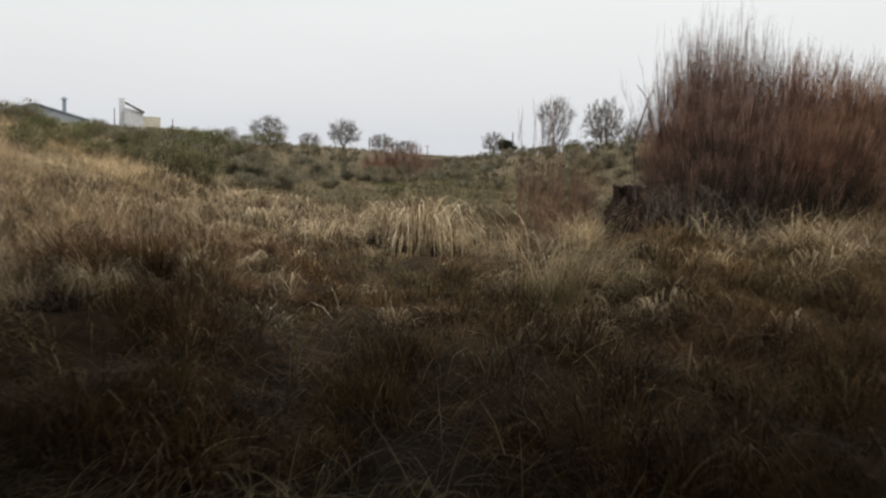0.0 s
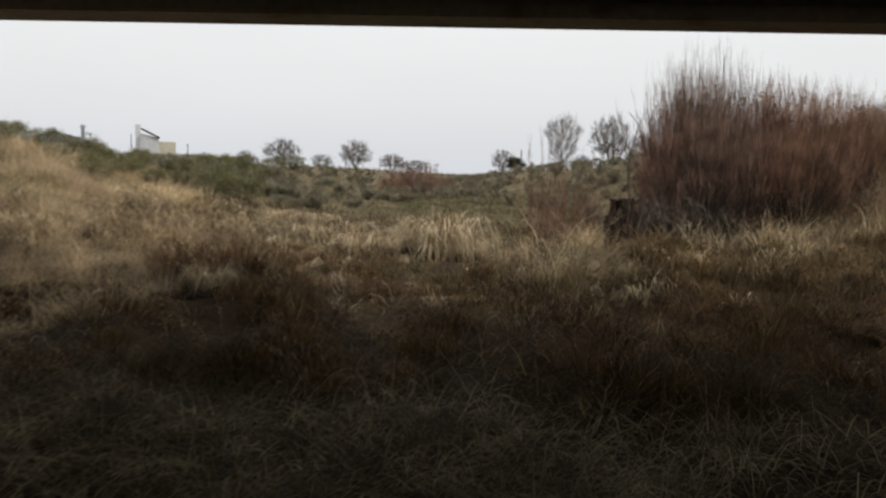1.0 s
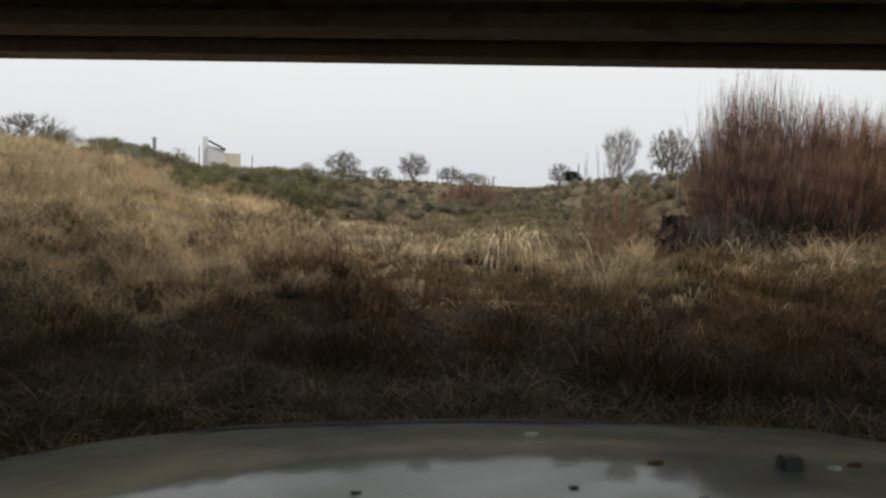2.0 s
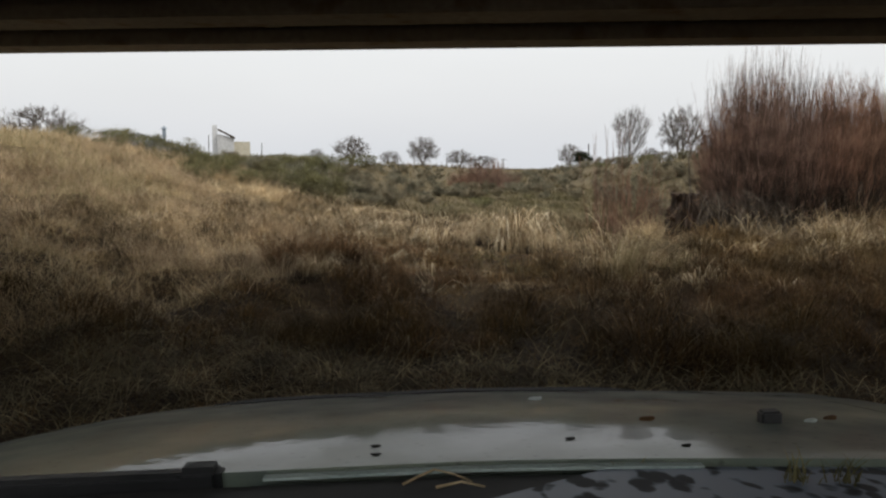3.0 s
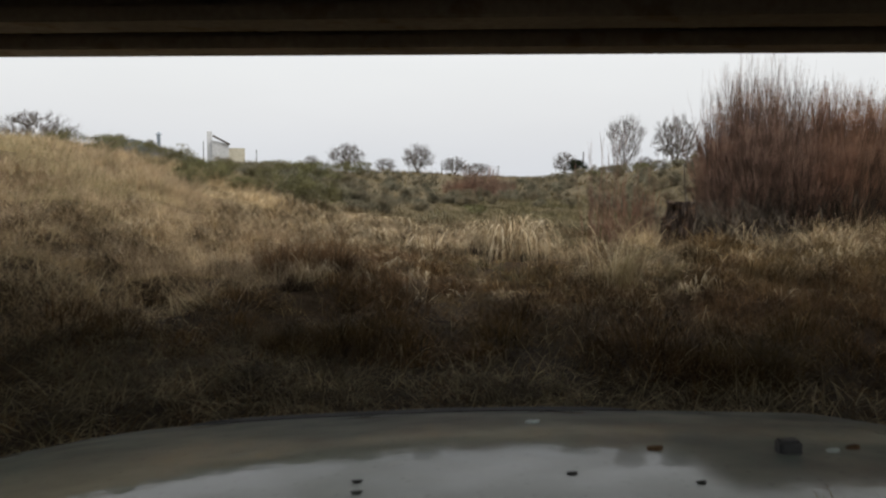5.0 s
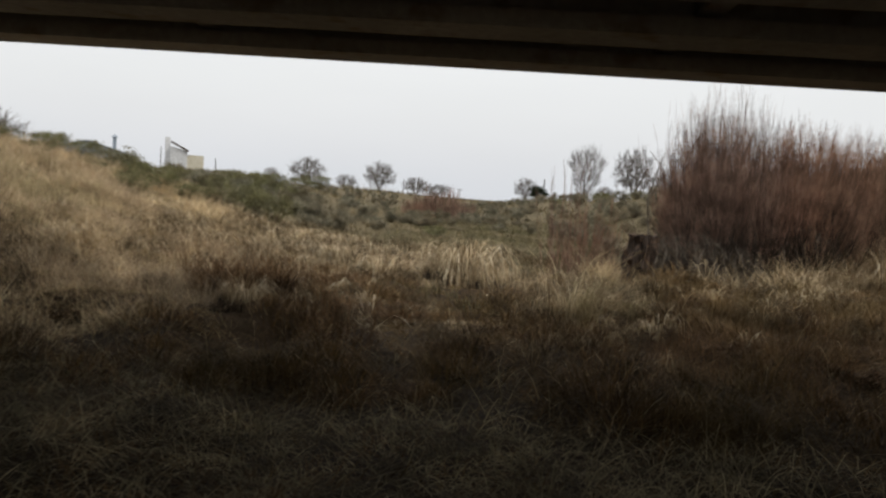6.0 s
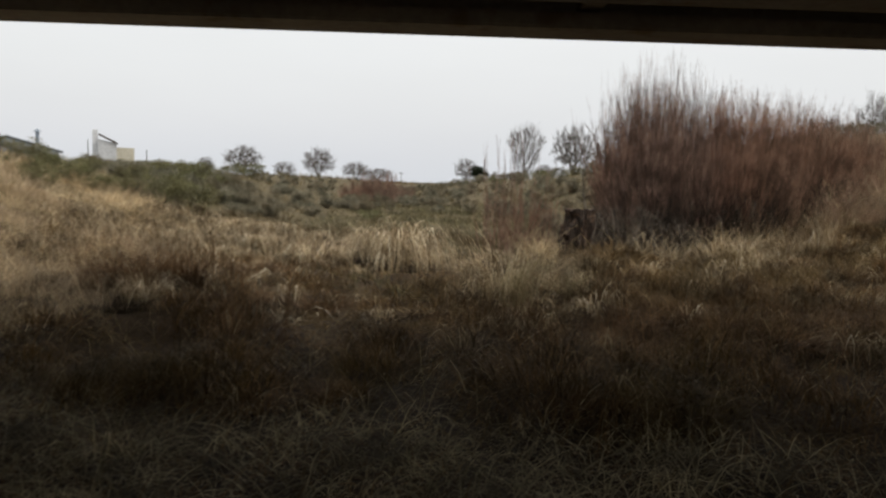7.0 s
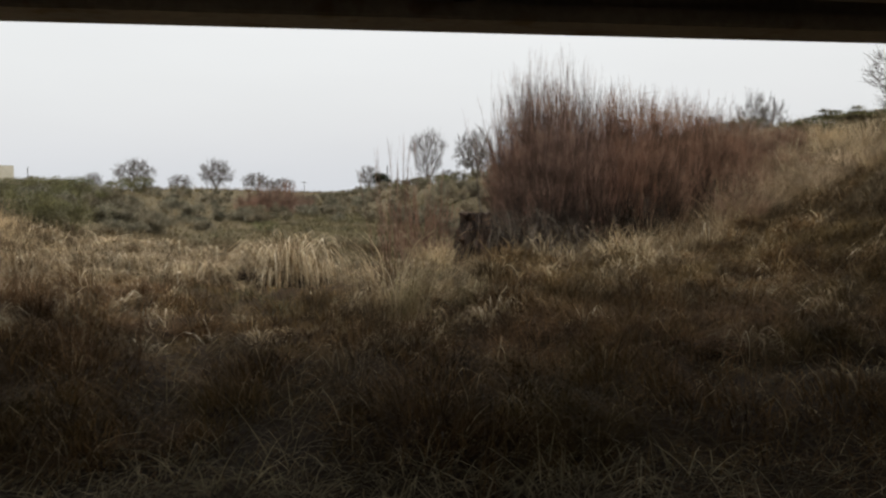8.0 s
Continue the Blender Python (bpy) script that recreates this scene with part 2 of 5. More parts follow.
def paint_mat():
    """Grey truck paint under a film of dust, with a glossy coat and rain specks."""
    m, n, l, b = material("dusty_grey_truck_paint")
    dust = noise_node(n, l, 5.0, 8.0)
    r = ramp_node(n, [(0.32, (0.080, 0.108, 0.092)), (0.5, (0.135, 0.166, 0.132)), (0.72, (0.205, 0.228, 0.168))])
    l.new(dust.outputs["Fac"], r.inputs[0])
    drops = n.new("ShaderNodeTexVoronoi")
    tc = n.new("ShaderNodeTexCoord")
    l.new(tc.outputs["Object"], drops.inputs["Vector"])
    drops.inputs["Scale"].default_value = 38.0
    dr = n.new("ShaderNodeMapRange")
    dr.inputs["From Min"].default_value, dr.inputs["From Max"].default_value = 0.10, 0.22
    dr.inputs["To Min"].default_value, dr.inputs["To Max"].default_value = 0.62, 1.0
    l.new(drops.outputs["Distance"], dr.inputs["Value"])
    col = mix_node(n, l, r.outputs["Color"], dr.outputs[0], 1.0, "MULTIPLY")
    l.new(col, b.inputs["Base Color"])
    b.inputs["Metallic"].default_value, b.inputs["Roughness"].default_value = 0.0, 0.6
    b.inputs["Coat Weight"].default_value, b.inputs["Coat Roughness"].default_value = 0.5, 0.05
    rr = n.new("ShaderNodeMapRange")
    rr.inputs["To Min"].default_value, rr.inputs["To Max"].default_value = 0.02, 0.08
    l.new(dust.outputs["Fac"], rr.inputs["Value"])
    l.new(rr.outputs[0], b.inputs["Coat Roughness"])
    cw = n.new("ShaderNodeMapRange")
    cw.inputs["From Min"].default_value, cw.inputs["From Max"].default_value = 0.35, 0.7
    cw.inputs["To Min"].default_value, cw.inputs["To Max"].default_value = 0.65, 0.3
    l.new(dust.outputs["Fac"], cw.inputs["Value"])
    l.new(cw.outputs[0], b.inputs["Coat Weight"])
    bp = n.new("ShaderNodeBump")
    bp.inputs["Strength"].default_value, bp.inputs["Distance"].default_value = 0.06, 0.003
    l.new(drops.outputs["Distance"], bp.inputs["Height"])
    l.new(bp.outputs[0], b.inputs["Coat Normal"])
    return m


M_PAINT = paint_mat()
# Pale colour for painted highlights: the seal's edge and two glints on the hood.
M_GLINT = surface_mat("pale_grey_green_highlight", (0.34, 0.42, 0.40), (0.48, 0.56, 0.53), 8.0, 0.3, 0.05)


def cowl_mat():
    """Wet plastic with the sky's reflection painted in as blue-grey, and dark dull rain spots."""
    m, n, l, b = material("sky_tinted_cowl_plastic")
    tc = n.new("ShaderNodeTexCoord")
    warp = noise_node(n, l, 9.0, 3.0)
    v = n.new("ShaderNodeTexVoronoi")
    v.inputs["Scale"].default_value = 42.0
    run = n.new("ShaderNodeMapping")
    run.inputs["Scale"].default_value = (1.0, 0.4, 0.4)
    l.new(mix_node(n, l, tc.outputs["Object"], warp.outputs["Color"], 0.05), run.inputs["Vector"])
    l.new(run.outputs[0], v.inputs["Vector"])
    r = n.new("ShaderNodeMapRange")
    r.inputs["From Min"].default_value, r.inputs["From Max"].default_value = 0.02, 0.2
    sizes = noise_node(n, l, 16.0, 2.0)
    spread = n.new("ShaderNodeMapRange")
    spread.inputs["From Min"].default_value, spread.inputs["From Max"].default_value = 0.35, 0.65
    spread.inputs["To Min"].default_value, spread.inputs["To Max"].default_value = 0.06, 0.5
    l.new(sizes.outputs["Fac"], spread.inputs["Value"])
    rest = n.new("ShaderNodeMath")
    rest.operation = "SUBTRACT"
    l.new(v.outputs["Distance"], rest.inputs[0])
    l.new(spread.outputs[0], rest.inputs[1])
    l.new(rest.outputs[0], r.inputs["Value"])
    # the blue-grey base stands in for mirrored sky
    l.new(mix_node(n, l, (0.014, 0.017, 0.023), (0.115, 0.15, 0.215), r.outputs[0]), b.inputs["Base Color"])
    rough = n.new("ShaderNodeMapRange")
    rough.inputs["To Min"].default_value, rough.inputs["To Max"].default_value = 0.7, 0.42
    l.new(r.outputs[0], rough.inputs["Value"])
    l.new(rough.outputs[0], b.inputs["Roughness"])
    return m


M_COWL = cowl_mat()

# ---- geometry helpers ----
RNG = np.random.default_rng(7)


def thing(name, label, category, at=(0, 0, 0), turn=0, group="", kind=""):
    ob = tagged(new(name), label, category, group, kind)
    ob.matrix_world = pose(*at, 0, 0, turn)
    return ob


def part(name, bm, mat, parent, label=""):
    me = bpy.data.meshes.new(name)
    if isinstance(bm, bmesh.types.BMesh):
        bm.to_mesh(me)
        bm.free()
    else:
        verts, faces = bm
        me.from_pydata(verts, [], faces)
    me.materials.append(mat)
    ob = new(name, me)
    ob.parent = parent
    return tagged(ob, label)


def smooth(ob):
    ob.data.polygons.foreach_set("use_smooth", [True] * len(ob.data.polygons))
    return ob


def mesh_of(name, verts, quads, tris, mat):
    """A mesh from vertex, four-corner and three-corner index arrays."""
    me = bpy.data.meshes.new(name)
    loops = np.concatenate([quads.ravel(), tris.ravel()]).astype(np.int32)
    sizes = np.concatenate([np.full(len(quads), 4), np.full(len(tris), 3)])
    me.vertices.add(len(verts))
    me.vertices.foreach_set("co", verts.astype(np.float32).ravel())
    me.loops.add(len(loops))
    me.loops.foreach_set("vertex_index", loops)
    me.polygons.add(len(sizes))
    me.polygons.foreach_set("loop_start", np.concatenate([[0], np.cumsum(sizes)[:-1]]).astype(np.int32))
    me.update(calc_edges=True)
    me.materials.append(mat)
    return me


def blades(base, azimuth, tilt0, tilt1, length, width, steps=3, rng=RNG, hook=False):
    """Tapered bent blades: they leave the ground at tilt0 from upright and end at tilt1; hooked ones bend over half-way and hang."""
    n = len(base)
    twist = azimuth + rng.uniform(0.9, 2.2, n)
    side = np.stack([np.cos(twist), np.sin(twist), np.zeros(n)], 1)
    out_dir = np.stack([np.cos(azimuth), np.sin(azimuth), np.zeros(n)], 1)
    up = np.array([0, 0, 1.0])
    mid, rows = base.copy(), []
    for k in range(steps):
        w = (width * (1 - 0.75 * k / steps))[:, None] * 0.5
        rows += [mid - side * w, mid + side * w]
        bend = (k + 0.5) / steps
        if hook:
            bend = min(max((bend - 0.15) / 0.55, 0.0), 1.0)
            bend = bend * bend * (3 - 2 * bend)
        a = (tilt0 + (tilt1 - tilt0) * bend)[:, None]
        mid = mid + (np.sin(a) * out_dir + np.cos(a) * up) * (length / steps)[:, None]
    rows.append(mid)
    per = 2 * steps + 1
    verts = np.stack(rows, 1).reshape(-1, 3)
    start = (np.arange(n) * per)[:, None]
    quads = np.concatenate([start + np.array([[2 * k, 2 * k + 1, 2 * k + 3, 2 * k + 2]]) for k in range(steps - 1)]) if steps > 1 else np.zeros((0, 4), int)
    tris = start + np.array([[2 * steps - 2, 2 * steps - 1, 2 * steps]])
    return verts, quads, tris


def tubes(paths, radii, sides=3):
    """Tapered tubes: paths (n, k, 3), radii (n, k)."""
    n, k, _ = paths.shape
    along = np.gradient(paths, axis=1)
    along /= np.linalg.norm(along, axis=2, keepdims=True) + 1e-9
    ref = np.where(np.abs(along[..., 2:3]) > 0.9, np.array([1.0, 0, 0]), np.array([0, 0, 1.0]))
    u = np.cross(along, ref)
    u /= np.linalg.norm(u, axis=2, keepdims=True) + 1e-9
    v = np.cross(along, u)
    ring = np.arange(sides) * 2 * np.pi / sides
    pts = paths[:, :, None] + radii[:, :, None, None] * (np.cos(ring)[:, None] * u[:, :, None] + np.sin(ring)[:, None] * v[:, :, None])
    verts = pts.reshape(-1, 3)
    i = np.arange(n)[:, None, None] * k * sides
    j = np.arange(k - 1)[None, :, None] * sides
    s = np.arange(sides)[None, None, :]
    s2 = (s + 1) % sides
    quads = np.stack(np.broadcast_arrays(i + j + s, i + j + s2, i + j + sides + s2, i + j + sides + s), -1).reshape(-1, 4)
    return verts, quads, np.zeros((0, 3), int)


def joined(pieces):
    verts, quads, tris, off = [], [], [], 0
    for v, q, t in pieces:
        verts.append(v), quads.append(q + off), tris.append(t + off)
        off += len(v)
    return np.concatenate(verts), np.concatenate(quads), np.concatenate(tris)


def box(bm, x0, x1, y0, y1, z0, z1, bevel=0.0):
    made = bmesh.ops.create_cube(bm, size=1.0)["verts"]
    for v in made:
        v.co = ((x0 + x1) / 2 + v.co.x * (x1 - x0), (y0 + y1) / 2 + v.co.y * (y1 - y0), (z0 + z1) / 2 + v.co.z * (z1 - z0))
    if bevel:
        edges = list({e for v in made for e in v.link_edges})
        bmesh.ops.bevel(bm, geom=edges, offset=bevel, segments=2, affect="EDGES")
    return bm


def cylinder(bm, r0, r1, z0, z1, sides=12, at=(0, 0), m=None):
    made = bmesh.ops.create_cone(bm, cap_ends=True, segments=sides, radius1=r0, radius2=r1, depth=z1 - z0)["verts"]
    bmesh.ops.translate(bm, verts=made, vec=(at[0], at[1], (z0 + z1) / 2))
    if m:
        bmesh.ops.transform(bm, verts=made, matrix=m)
    return made


# ---- the lie of the land ----
def step(a, b, v):
    s = np.clip((v - a) / (b - a), 0, 1)
    return s * s * (3 - 2 * s)


def land(x, y):
    """Height of the ground: a shallow draw between two banks that opens on level fields."""
    x, y = np.asarray(x, float), np.asarray(y, float)
    floor = -0.12 + 0.12 * step(3, -2, y) + 0.45 * step(16, 45, y) + 1.0 * step(45, 150, y)
    left = (2.55 - 1.22 * step(15, 36, y)) * step(-3.2, -15.5, x + 0.02 * (y - 10)) * step(170, 60, y)
    shift = 0.16 * np.clip(y - 16, 0, 60)
    right = (3.6 - 1.9 * step(24, 66, y)) * step(4.4, 15.5, x + shift) * step(190, 70, y)
    left = left + 0.28 * np.exp(-(((x + 3.6) / 1.2) ** 2 + ((y - 7.6) / 1.5) ** 2))
    right = right + 0.3 * np.exp(-(((x - 3.4) / 2.0) ** 2 + ((y - 12.5) / 3.5) ** 2))
    bumps = 0.07 * np.sin(1.3 * x + 0.7 * y) * np.sin(0.9 * y - 0.5 * x) + 0.05 * np.sin(2.9 * x - 1.1 * y) + 0.04 * np.sin(2.3 * y + 3.1 * x)
    bumps = bumps + 0.14 * np.sin(3.7 * x + 1.9 * np.sin(1.1 * y)) * np.sin(3.1 * y + 1.3 * np.sin(1.7 * x)) * step(4.5, 6.5, y) * step(22, 13, y)
    calm = 0.35 + 0.65 * step(2.5, 7.0, y) + 0.0 * x
    return floor + left + right + bumps * calm * (1 - 0.65 * step(14, 24, y)) * step(400, 200, np.hypot(x, y))


def land_sheet():
    """One sheet to the horizon, finer near the draw."""
    def axis(limit):
        near = np.arange(0, 24, 0.4)
        far = 24 * (limit / 24) ** np.linspace(0, 1, 46)
        half = np.concatenate([near, far])
        return np.concatenate([-half[:0:-1], half])
    xs, ys = axis(3000), axis(3000) + 8
    gx, gy = np.meshgrid(xs, ys)
    verts = np.stack([gx, gy, land(gx, gy)], -1).reshape(-1, 3)
    nx, ny = len(xs), len(ys)
    i = (np.arange(ny - 1)[:, None] * nx + np.arange(nx - 1)[None]).reshape(-1, 1)
    quads = i + np.array([[0, 1, nx + 1, nx]])
    return mesh_of("ground", verts, quads, np.zeros((0, 3), int), M_GROUND)


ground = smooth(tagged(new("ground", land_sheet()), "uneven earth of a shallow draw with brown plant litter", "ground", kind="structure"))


# ---- the bridge ----
def bridge():
    b = thing("bridge", "low dark concrete girder bridge over the draw", "bridge", (0, 7.21, 0), math.degrees(math.atan(0.053)), kind="structure")
    soffit, deck_z = 3.14, 3.95
    for i in range(7):
        bm = bmesh.new()
        y1 = -1.62 * i
        box(bm, -18, 18, y1 - 0.62, y1, soffit, soffit + 0.16, 0.02)
        box(bm, -18, 18, y1 - 0.42, y1 - 0.2, soffit + 0.16, deck_z - 0.002)
        part("girder", bm, M_CONCRETE, b)
        if i:
            for x in (-13.45, -8.45, -3.45, 1.55, 6.55, 11.55):
                bm = bmesh.new()
                part("diaphragm", box(bm, x - 0.12, x + 0.12, y1 - 0.198, y1 + 1.198, soffit + 0.2, deck_z - 0.004, 0.015), M_CONCRETE, b)
    bm = bmesh.new()
    part("deck", box(bm, -18.4, 18.4, -10.7, 0.35, deck_z, deck_z + 0.28, 0.03), M_CONCRETE, b)
    for x0, x1 in ((-18.2, -16.6), (16.6, 18.2)):
        bm = bmesh.new()
        part("abutment", box(bm, x0, x1, -10.5, 0.1, -0.6, soffit - 0.003, 0.04), M_ABUTMENT, b, "stained concrete abutment wall")
    for y in (-10.65, 0.05):
        bm = bmesh.new()
        part("parapet", box(bm, -18.4, 18.4, y, y + 0.25, deck_z + 0.283, deck_z + 1.0, 0.03), M_CONCRETE, b)
    return b


bridge()


# ---- grass ----
def on_land(x, y, sink=0.02):
    return np.stack([x, y, land(x, y) - sink], 1)


def patchy(x, y, scale, seed):
    """Smooth patches between 0 and 1."""
    return 0.5 + 0.25 * (np.sin(x * scale + seed) * np.cos(y * scale * 1.3 + 2 * seed) + np.sin((x + y) * scale * 0.61 + 3 * seed) + np.sin((x - 1.7 * y) * scale * 0.37 + seed) * 0.6)


def grass_field(name, label, mat, count, xr, yr, length, width, lean, keep=None, steps=3, seed=1):
    g = np.random.default_rng(seed)
    x, y = g.uniform(*xr, count), g.uniform(*yr, count)
    tuft = max(1, count // 14)
    cx, cy = g.uniform(*xr, tuft), g.uniform(*yr, tuft)
    pick = g.integers(0, tuft, count)
    clumped = g.random(count) < 0.65
    sx = g.normal(0, 0.11, count)
    sy = g.normal(0, 0.11, count)
    x, y = np.where(clumped, cx[pick] + sx, x), np.where(clumped, cy[pick] + sy, y)
    if keep is not None:
        k = g.random(count) < keep(x, y) * (1 - 0.7 * hollow(x, y))
        x, y, pick, clumped, sx, sy = (a[k] for a in (x, y, pick, clumped, sx, sy))
    n = len(x)
    wind = patchy(x, y, 0.9, seed) * 5 + seed
    az = np.where(clumped, np.arctan2(sy, sx) + g.normal(0, 0.7, n), wind + g.normal(0, 1.4, n))
    t0 = np.abs(g.normal(0.25, 0.3, n)) + lean * 0.4
    t1 = t0 + np.abs(g.normal(lean, 0.5, n))
    ln = g.uniform(*length, n) * (0.6 + 0.8 * patchy(x, y, 1.7, seed + 4))
    v, q, t = blades(on_land(x, y), az, t0, np.minimum(t1, 2.7), ln, g.uniform(*width, n), steps, g)
    return tagged(new(name, mesh_of(name, v, q, t, mat)), label, "grass", kind="stuff")


def clump_field(name, label, mat, spots, per, radius, length, width, droop, seed, steps=5, comb=0.5, dome=0.35):
    """Hummocks of grass: blades spring from low mounds and hang over, each hummock combed its own way."""
    g = np.random.default_rng(seed)
    n = len(spots)
    size = g.uniform(0.55, 1.3, n)
    who = np.repeat(np.arange(n), per)
    q = np.sqrt(g.random(n * per))
    a = g.uniform(0, 2 * np.pi, n * per)
    r = radius * size[who] * q
    x, y = spots[who, 0] + r * np.cos(a), spots[who, 1] + r * np.sin(a) * 0.9
    base = on_land(x, y)
    base[:, 2] += dome * radius * size[who] * (1 - q ** 2)
    way = g.uniform(0, 2 * np.pi, n)[who]
    az = np.arctan2(np.sin(a) * q + comb * np.sin(way), np.cos(a) * q + comb * np.cos(way)) + g.normal(0, 0.55, n * per)
    t0 = 0.1 + 0.55 * q + np.abs(g.normal(0, 0.25, n * per))
    t1 = np.minimum(t0 + np.abs(g.normal(droop, 0.5, n * per)), 2.95)
    ln = g.uniform(*length, n * per) * size[who]
    v, f, t = blades(base, az, t0, t1, ln, g.uniform(*width, n * per), steps, g, True)
    return tagged(new(name, mesh_of(name, v, f, t, mat)), label, "grass", kind="stuff")


def hollow(x, y):
    """Open hollows in the grass: round the dark clump on the bank and before the large straw tussock, and where the leaves lie lodged."""
    return np.clip(np.exp(-(((x + 3.15) / 0.62) ** 2 + ((y - 7.15) / 0.78) ** 2)) + np.exp(-(((x + 0.6) / 1.3) ** 2 + ((y - 12.6) / 0.7) ** 2)) + 0.8 * np.exp(-(((x - 1.25) / 0.75) ** 2 + ((y - 9.2) / 1.0) ** 2)), 0, 1)


def scattered(seed, count, xr, yr, keep=None):
    g = np.random.default_rng(seed)
    p = np.stack([g.uniform(*xr, count), g.uniform(*yr, count)], 1)
    p = p[g.random(count) < 1 - 1.3 * hollow(p[:, 0], p[:, 1])]
    return p if keep is None else p[g.random(len(p)) < keep(p[:, 0], p[:, 1])]


def russet_zone(x, y):
    return np.exp(-(((x - 3.0) / 1.9) ** 2 + ((y - 7.6) / 1.6) ** 2)) + 0.25 * np.exp(-(((x + 1.7) / 0.5) ** 2 + ((y - 6.1) / 0.5) ** 2)) + 0.6 * np.exp(-(((x + 3.3) / 0.5) ** 2 + ((y - 7.7) / 0.5) ** 2)) + 0.75 * np.exp(-(((x + 3.0) / 1.1) ** 2 + ((y - 12.2) / 1.2) ** 2)) + 0.6 * np.exp(-(((x + 5.2) / 0.9) ** 2 + ((y - 11.0) / 1.0) ** 2))


def gold_zone(x, y):
    return np.clip((1 - np.exp(-(((x + 3.3) / 0.7) ** 2 + ((y - 7.4) / 0.7) ** 2))) * step(-3.0, -6.0, x + 0.12 * (y - 12) + 1.8 * step(11.5, 13.5, y)) * step(6.2, 8.8, y + 3.0 * np.clip(-3.5 - x, 0, 4)) * np.clip(0.4 + 0.6 * (patchy(x, y, 1.2, 9) > 0.42) + 0.6 * step(-4.5, -6.0, x), 0, 1) + 0.06 * step(12.3, 13.4, y) * step(1.6, 0.2, x) * step(17.5, 15.5, y) + 0.0 * x, 0, 1)


def moss_zone(x, y):
    return 0.95 * np.exp(-(((x + 0.5) / 1.7) ** 2 + ((y - 11.1) / 1.4) ** 2)) + 0.5 * np.exp(-(((x + 2.6) / 0.9) ** 2 + ((y - 11.0) / 0.8) ** 2))


def green_zone(x, y):
    return step(15.5, 17.5, y - 5.0 * step(-1.0, -3.0, x)) * step(46, 36, y) * step(-6.5, -3.5, x) * step(6.5, 3.0, x) + moss_zone(x, y)


grass_field("matted_grass", "matted brown dead grass and weed litter in the draw", M_MATTED, 160000, (-8.5, 8.5), (1.2, 14.5), (0.14, 0.38), (0.005, 0.012), 1.5,
            lambda x, y: 0.95 - 0.6 * gold_zone(x, y) - 0.7 * moss_zone(x, y), 3, seed=11)
grass_field("golden_grass", "golden dry grass on the bank", M_GOLD, 215000, (-19, 2), (-0.5, 20), (0.22, 0.6), (0.006, 0.014), 1.1,
            lambda x, y: np.clip(gold_zone(x, y) * (1 - 0.7 * step(-7.5, -9.0, x) * (patchy(x, y, 0.7, 12) <= 0.5)), 0, 1), seed=12)
grass_field("bank_grass", "dry olive grass on the far banks", M_BANK, 80000, (-34, 26), (16, 48), (0.18, 0.42), (0.01, 0.024), 0.7,
            lambda x, y: 0.9 - 0.8 * green_zone(x, y), 2, seed=13)
grass_field("crest_grass", "golden dry grass on the crest of the bank", M_GOLD, 50000, (-30, -8), (10, 34), (0.25, 0.55), (0.009, 0.02), 0.8,
            lambda x, y: step(-9, -12, x) * (0.3 + 0.65 * (patchy(x, y, 0.7, 12) > 0.5)), 2, seed=18)
grass_field("crest_weeds", "olive-yellow weeds in patches on the crest of the bank", M_OCHRE, 56000, (-20, -6.5), (9, 21), (0.25, 0.55), (0.008, 0.018), 0.7,
            lambda x, y: step(-7.0, -9.0, x) * (patchy(x, y, 0.7, 12) <= 0.52), 2, seed=23)
grass_field("green_grass", "short green grass on the floor of the draw", M_GREEN, 110000, (-7, 7), (8.5, 44), (0.10, 0.26), (0.009, 0.022), 0.7,
            lambda x, y: np.clip(green_zone(x, y), 0, 1), 2, seed=14)
grass_field("russet_weeds", "russet dry weed stems standing in the grass", M_RUSSET, 90000, (-7, 9), (5, 14.5), (0.25, 0.55), (0.003, 0.008), 0.45,
            lambda x, y: np.clip(russet_zone(x, y), 0, 1), seed=15)
def straw_zone(x, y):
    far = np.clip(y - 15, 0, 10)
    mid = 0.3 * step(12.2, 13.2, y) * step(24, 20, y) * step(-7.5, -5.0, x + 0.25 * far) * step(1.2, 0.2, x + 0.55 * far)
    low = 0.12 * np.exp(-(((x - 4.8) / 1.8) ** 2 + ((y - 11.0) / 1.4) ** 2)) + 0.5 * np.exp(-(((x - 0.9) / 0.9) ** 2 + ((y - 7.7) / 1.0) ** 2))
    mid = mid * (1 - 0.55 * step(15, 17, y)) * (0.15 + 0.65 * (patchy(x, y, 1.9, 3) > 0.5)) * (0.4 + 0.6 * step(-1.0, -2.2, x))
    return np.clip((mid + low + 0.02 + 0.13 * (patchy(x, y, 1.3, 5) > 0.64)) * (0.02 + 0.98 * step(6.0, 8.2, y)), 0, 1)


grass_field("lodged_straw", "bleached straw leaves lying in swirls over the grass", M_STRAW, 56000, (-10, 10), (2.5, 24), (0.3, 0.75), (0.007, 0.017), 1.5,
            straw_zone, 4, seed=17)
grass_field("tangled_grass", "tall tangled tan and brown grass below the willow bank", M_TANGLE, 40000, (2.2, 13), (8.3, 17), (0.35, 0.85), (0.004, 0.011), 1.5,
            lambda x, y: 0.9 * step(1.0, 0.0, 8.9 - y + 0.5 * np.maximum(0, 4 - x)) * (0.25 + 0.75 * (patchy(x, y, 1.1, 8) > 0.45)), 5, seed=20)
grass_field("willow_foot_grass", "tall tangled brown grass at the foot of the willows", M_MATTED, 26000, (2.6, 10), (12.0, 15.2), (0.5, 1.1), (0.005, 0.012), 1.0, lambda x, y: step(4.4, 5.2, x) * step(1.0, 0.0, np.abs(y - 13.4 - 0.35 * (x - 3)) - 0.5), 4, seed=19)
